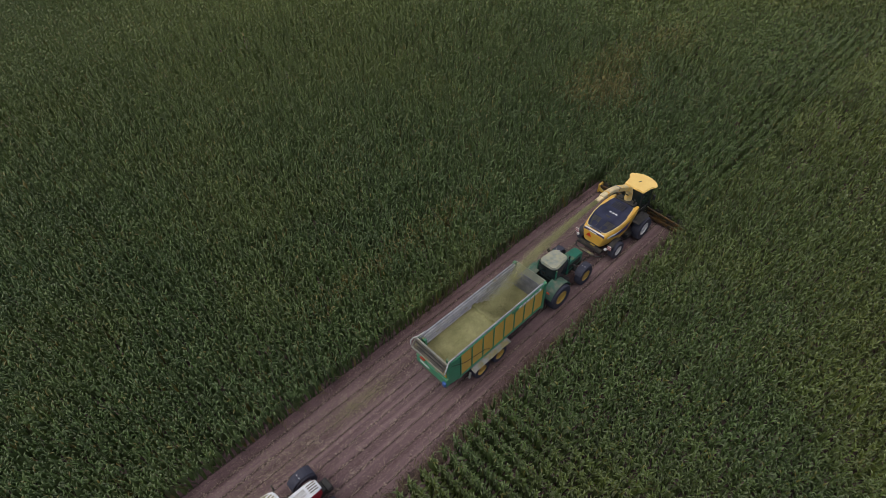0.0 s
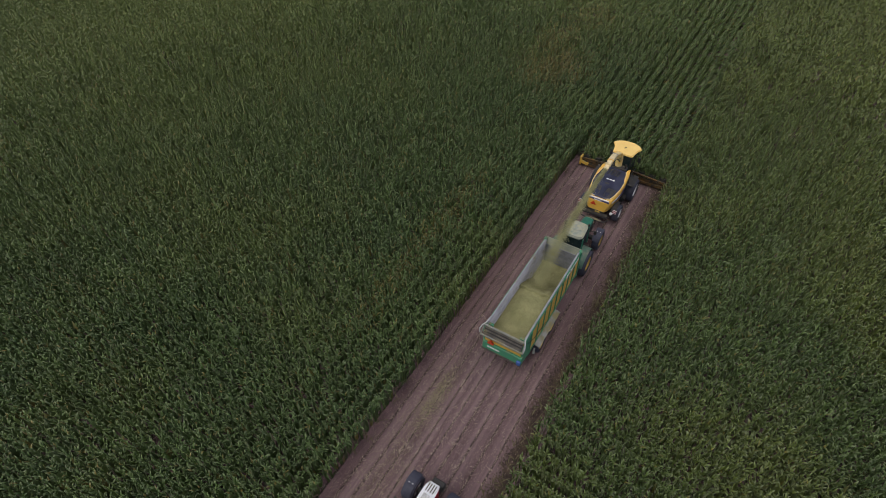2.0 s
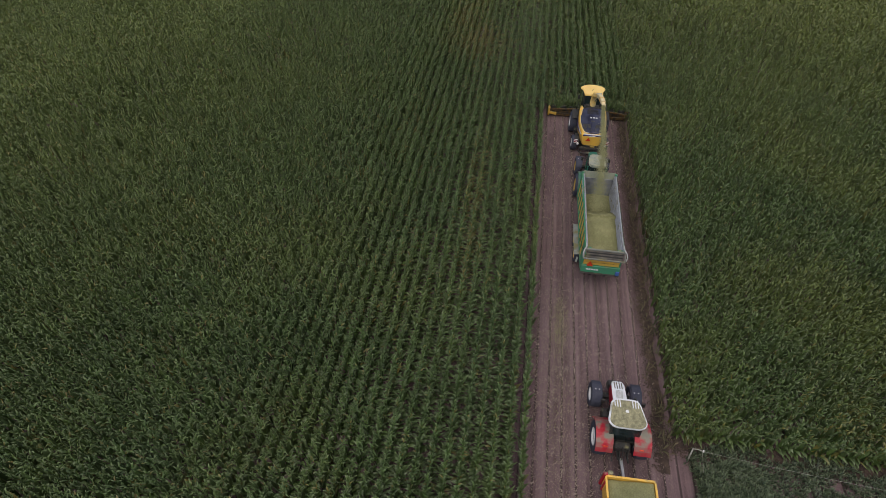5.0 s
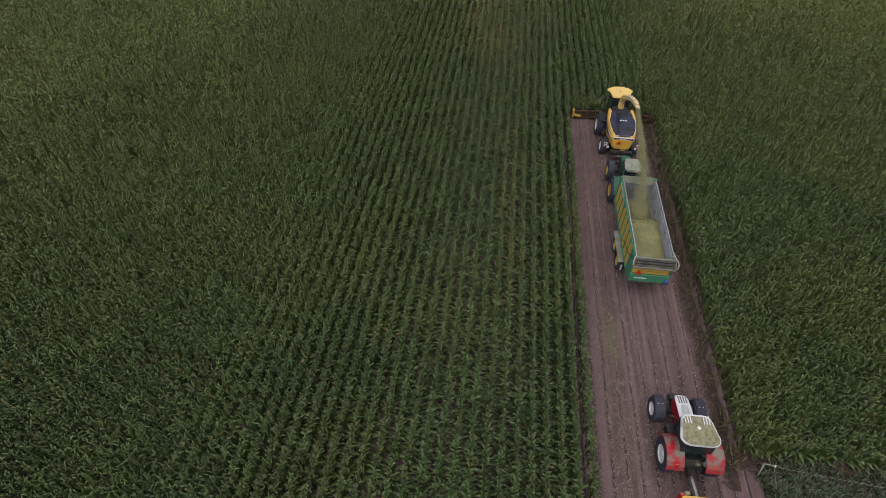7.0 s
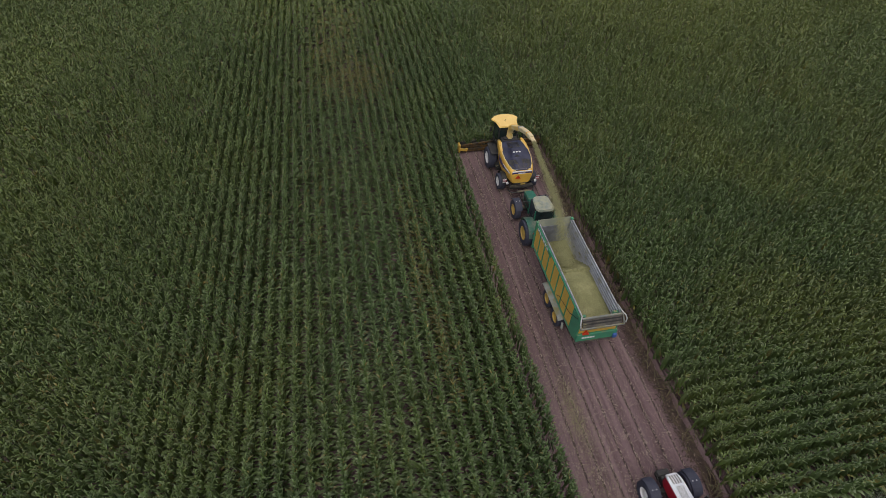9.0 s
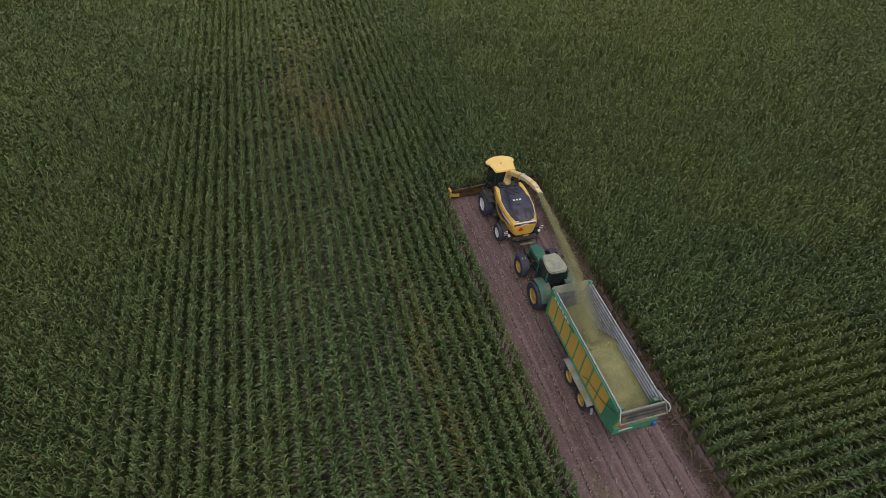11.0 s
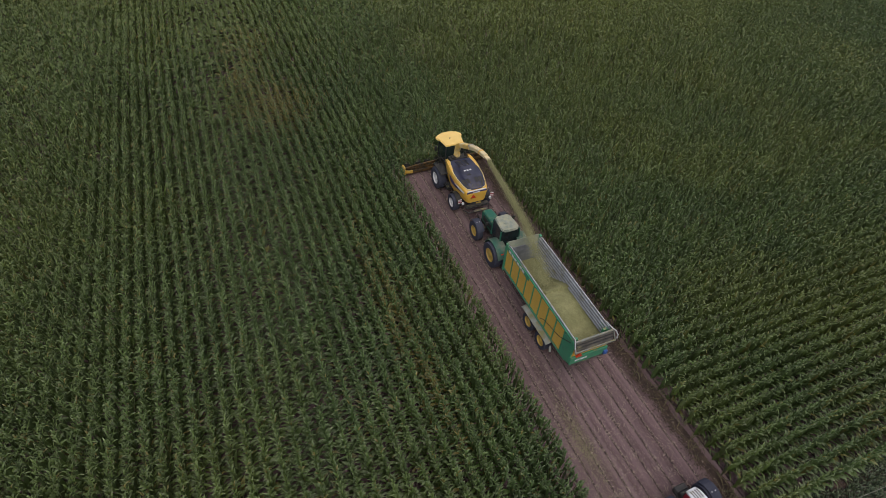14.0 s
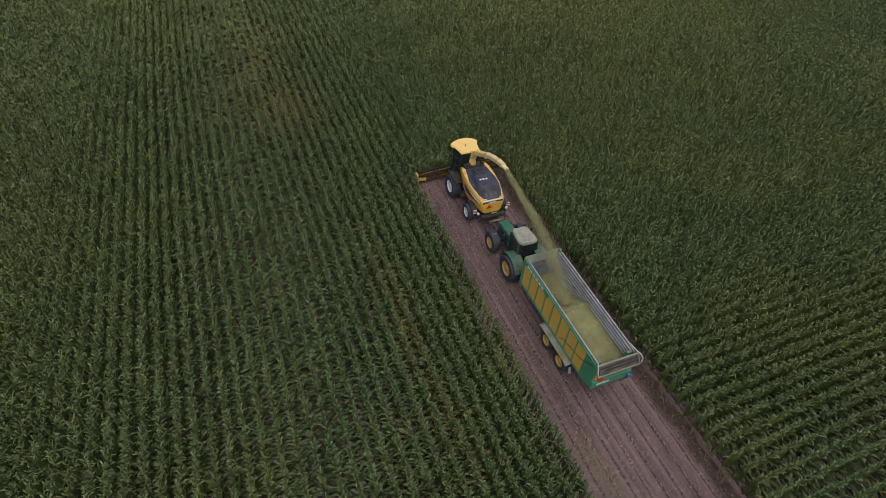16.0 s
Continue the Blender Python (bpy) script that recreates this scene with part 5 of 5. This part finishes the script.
    box(bm, (-0.75, -0.45, 1.0), (-0.35, 0.45, 1.45), 0.06)
    for k in range(5):
        y = -0.3 + 0.15 * k
        tube(bm, [(-0.55, y, 1.4), (-0.85, y * 1.1, 1.5), (-1.2, y * 0.8, 1.0)], 0.022, 6)
    part("linkage", bm, DARK, t)
    return t


farm_tractor("farm_tractor", pose(27.15, 13.35, 0), "dark green tractor with yellow rims and dusty roof pulling the trailer", TRACTOR_GREEN, None, DUSTY_ROOF, RIM_YELLOW, DUSTY_GREEN,
             dict(wheelbase=2.9, rear=1.0, front=0.8, nose=3.85, hood=2.08, roof=2.98, cab=(-0.05, 1.5), roof_half=(0.69, 0.62), fender=1.35, track=1.18, rear_width=0.66, front_width=0.48))

# ---- red and white tractor following ----
farm_tractor("farm_tractor", pose(5.15, 12.65, 0, 0, 0, 1.5), "red tractor with white hood, chaff on its white roof", RED, WHITE, WHITE, RIM_WHITE, RED,
             dict(wheelbase=2.75, rear=0.93, front=0.72, nose=3.15, hood=1.95, roof=2.85, cab=(-0.3, 1.3), roof_half=(1.02, 0.82), fender=1.47, track=1.12, rear_width=0.66, front_width=0.66))


def second_trailer():
    """The loaded trailer behind the red tractor; the body's front stands above the drawbar."""
    t = thing("farm_trailer", pose(2.6, 12.5, 0, 0, 0, 1.5), "yellow trailer heaped with chopped maize behind the red tractor", "trailer")
    L, HW, ZB, ZT = 6.6, 1.22, 1.05, 1.95
    part("tongue", beam(bmesh.new(), (1.6, 0, 0.55), (-0.6, 0, 0.85), 0.14, 0.16), STEEL, t)
    part("jack_stand", rod(bmesh.new(), (0.55, 0.25, -0.02), (0.55, 0.25, 0.95), 0.05, 0.05, 10), DARK, t)
    part("floor", box(bmesh.new(), (-L, -HW, ZB - 0.1), (0, HW, ZB), 0.02), DARK, t)
    part("front_board", box(bmesh.new(), (-0.06, -HW, ZB - 0.05), (0.02, HW, ZT), 0.02), YELLOW, t, "bright yellow front board")
    part("front_board_rail", beam(bmesh.new(), (-0.02, -HW, ZT + 0.03), (-0.02, HW, ZT + 0.03), 0.1, 0.08), YELLOW, t)
    part("red_frame", box(bmesh.new(), (0.0, HW - 0.1, ZB - 0.35), (0.16, HW + 0.12, ZT + 0.12), 0.03), RED, t, "red corner frame")
    part("hose_holder", box(bmesh.new(), (0.05, HW - 0.35, ZT + 0.02), (0.22, HW - 0.1, ZT + 0.2), 0.03), CHAFF_ROOF, t)
    for s in (-1, 1):
        wall = part("side_board", box(bmesh.new(), (-L, s * HW - 0.03, ZB - 0.05), (-0.06, s * HW + 0.03, ZT), 0.015), YELLOW, t)
        for k in range(6):
            x = -0.3 - (L - 0.6) / 5 * k
            part("stake", box(bmesh.new(), (x - 0.05, s * (HW + 0.05) - 0.04, ZB - 0.15), (x + 0.05, s * (HW + 0.05) + 0.04, ZT), 0.01), RED, wall)
        part("rail", beam(bmesh.new(), (-L, s * HW, ZT + 0.03), (-0.06, s * HW, ZT + 0.03), 0.1, 0.07), YELLOW, wall)
        for x in (-3.0, -4.4):
            wheel(t, x, s * 0.98, 0.55, 0.42, 0.3, RIM_WHITE, s, 16)
    part("tailboard", box(bmesh.new(), (-L - 0.05, -HW, ZB - 0.05), (-L, HW, ZT), 0.02), YELLOW, t)
    bm = bmesh.new()
    for s in (-1, 1):
        box(bm, (-L + 0.2, s * 0.45 - 0.07, 0.75), (-0.3, s * 0.45 + 0.07, ZB - 0.1), 0.02)
    for x in (-3.0, -4.4):
        rod(bm, (x, -0.95, 0.55), (x, 0.95, 0.55), 0.07)
    part("chassis", bm, RED, t)
    return t


def second_load():
    xs, ys = np.linspace(-6.5, -0.1, 70), np.linspace(-1.16, 1.16, 32)
    bm = bmesh.new()
    top = []
    for x in xs:
        row = []
        for y in ys:
            z = 1.8 + 0.28 * (1 - (abs(y) / 1.2) ** 2) * min(1.0, (-x) / 0.9) + 0.1 * y * math.exp(x / 1.2) * -1 + 0.06 * noise.noise((x * 1.4, y * 1.6, 2)) + 0.025 * noise.noise((x * 6, y * 6, 5))
            row.append(bm.verts.new((x, y, z)))
        top.append(row)
    for i in range(len(xs) - 1):
        for j in range(len(ys) - 1):
            bm.faces.new((top[i][j], top[i + 1][j], top[i + 1][j + 1], top[i][j + 1]))
    rim = [v for v in top[0]] + [r[-1] for r in top[1:]] + top[-1][-2::-1] + [r[0] for r in top[-2:0:-1]]
    low = [bm.verts.new((v.co.x, v.co.y, 1.06)) for v in rim]
    for i in range(len(rim)):
        bm.faces.new((rim[i], rim[(i + 1) % len(rim)], low[(i + 1) % len(rim)], low[i]))
    bm.faces.new(low)
    bmesh.ops.recalc_face_normals(bm, faces=bm.faces)
    me = bpy.data.meshes.new("second_maize_heap")
    bm.to_mesh(me)
    bm.free()
    me.materials.append(CHAFF)
    ob = new("chopped_maize_load", me)
    ob.matrix_world = pose(2.6, 12.5, 0, 0, 0, 1.5)
    return tagged(ob, "load of yellow-green chopped maize filling the yellow trailer", "chopped maize", kind="stuff")


second_trailer()
second_load()
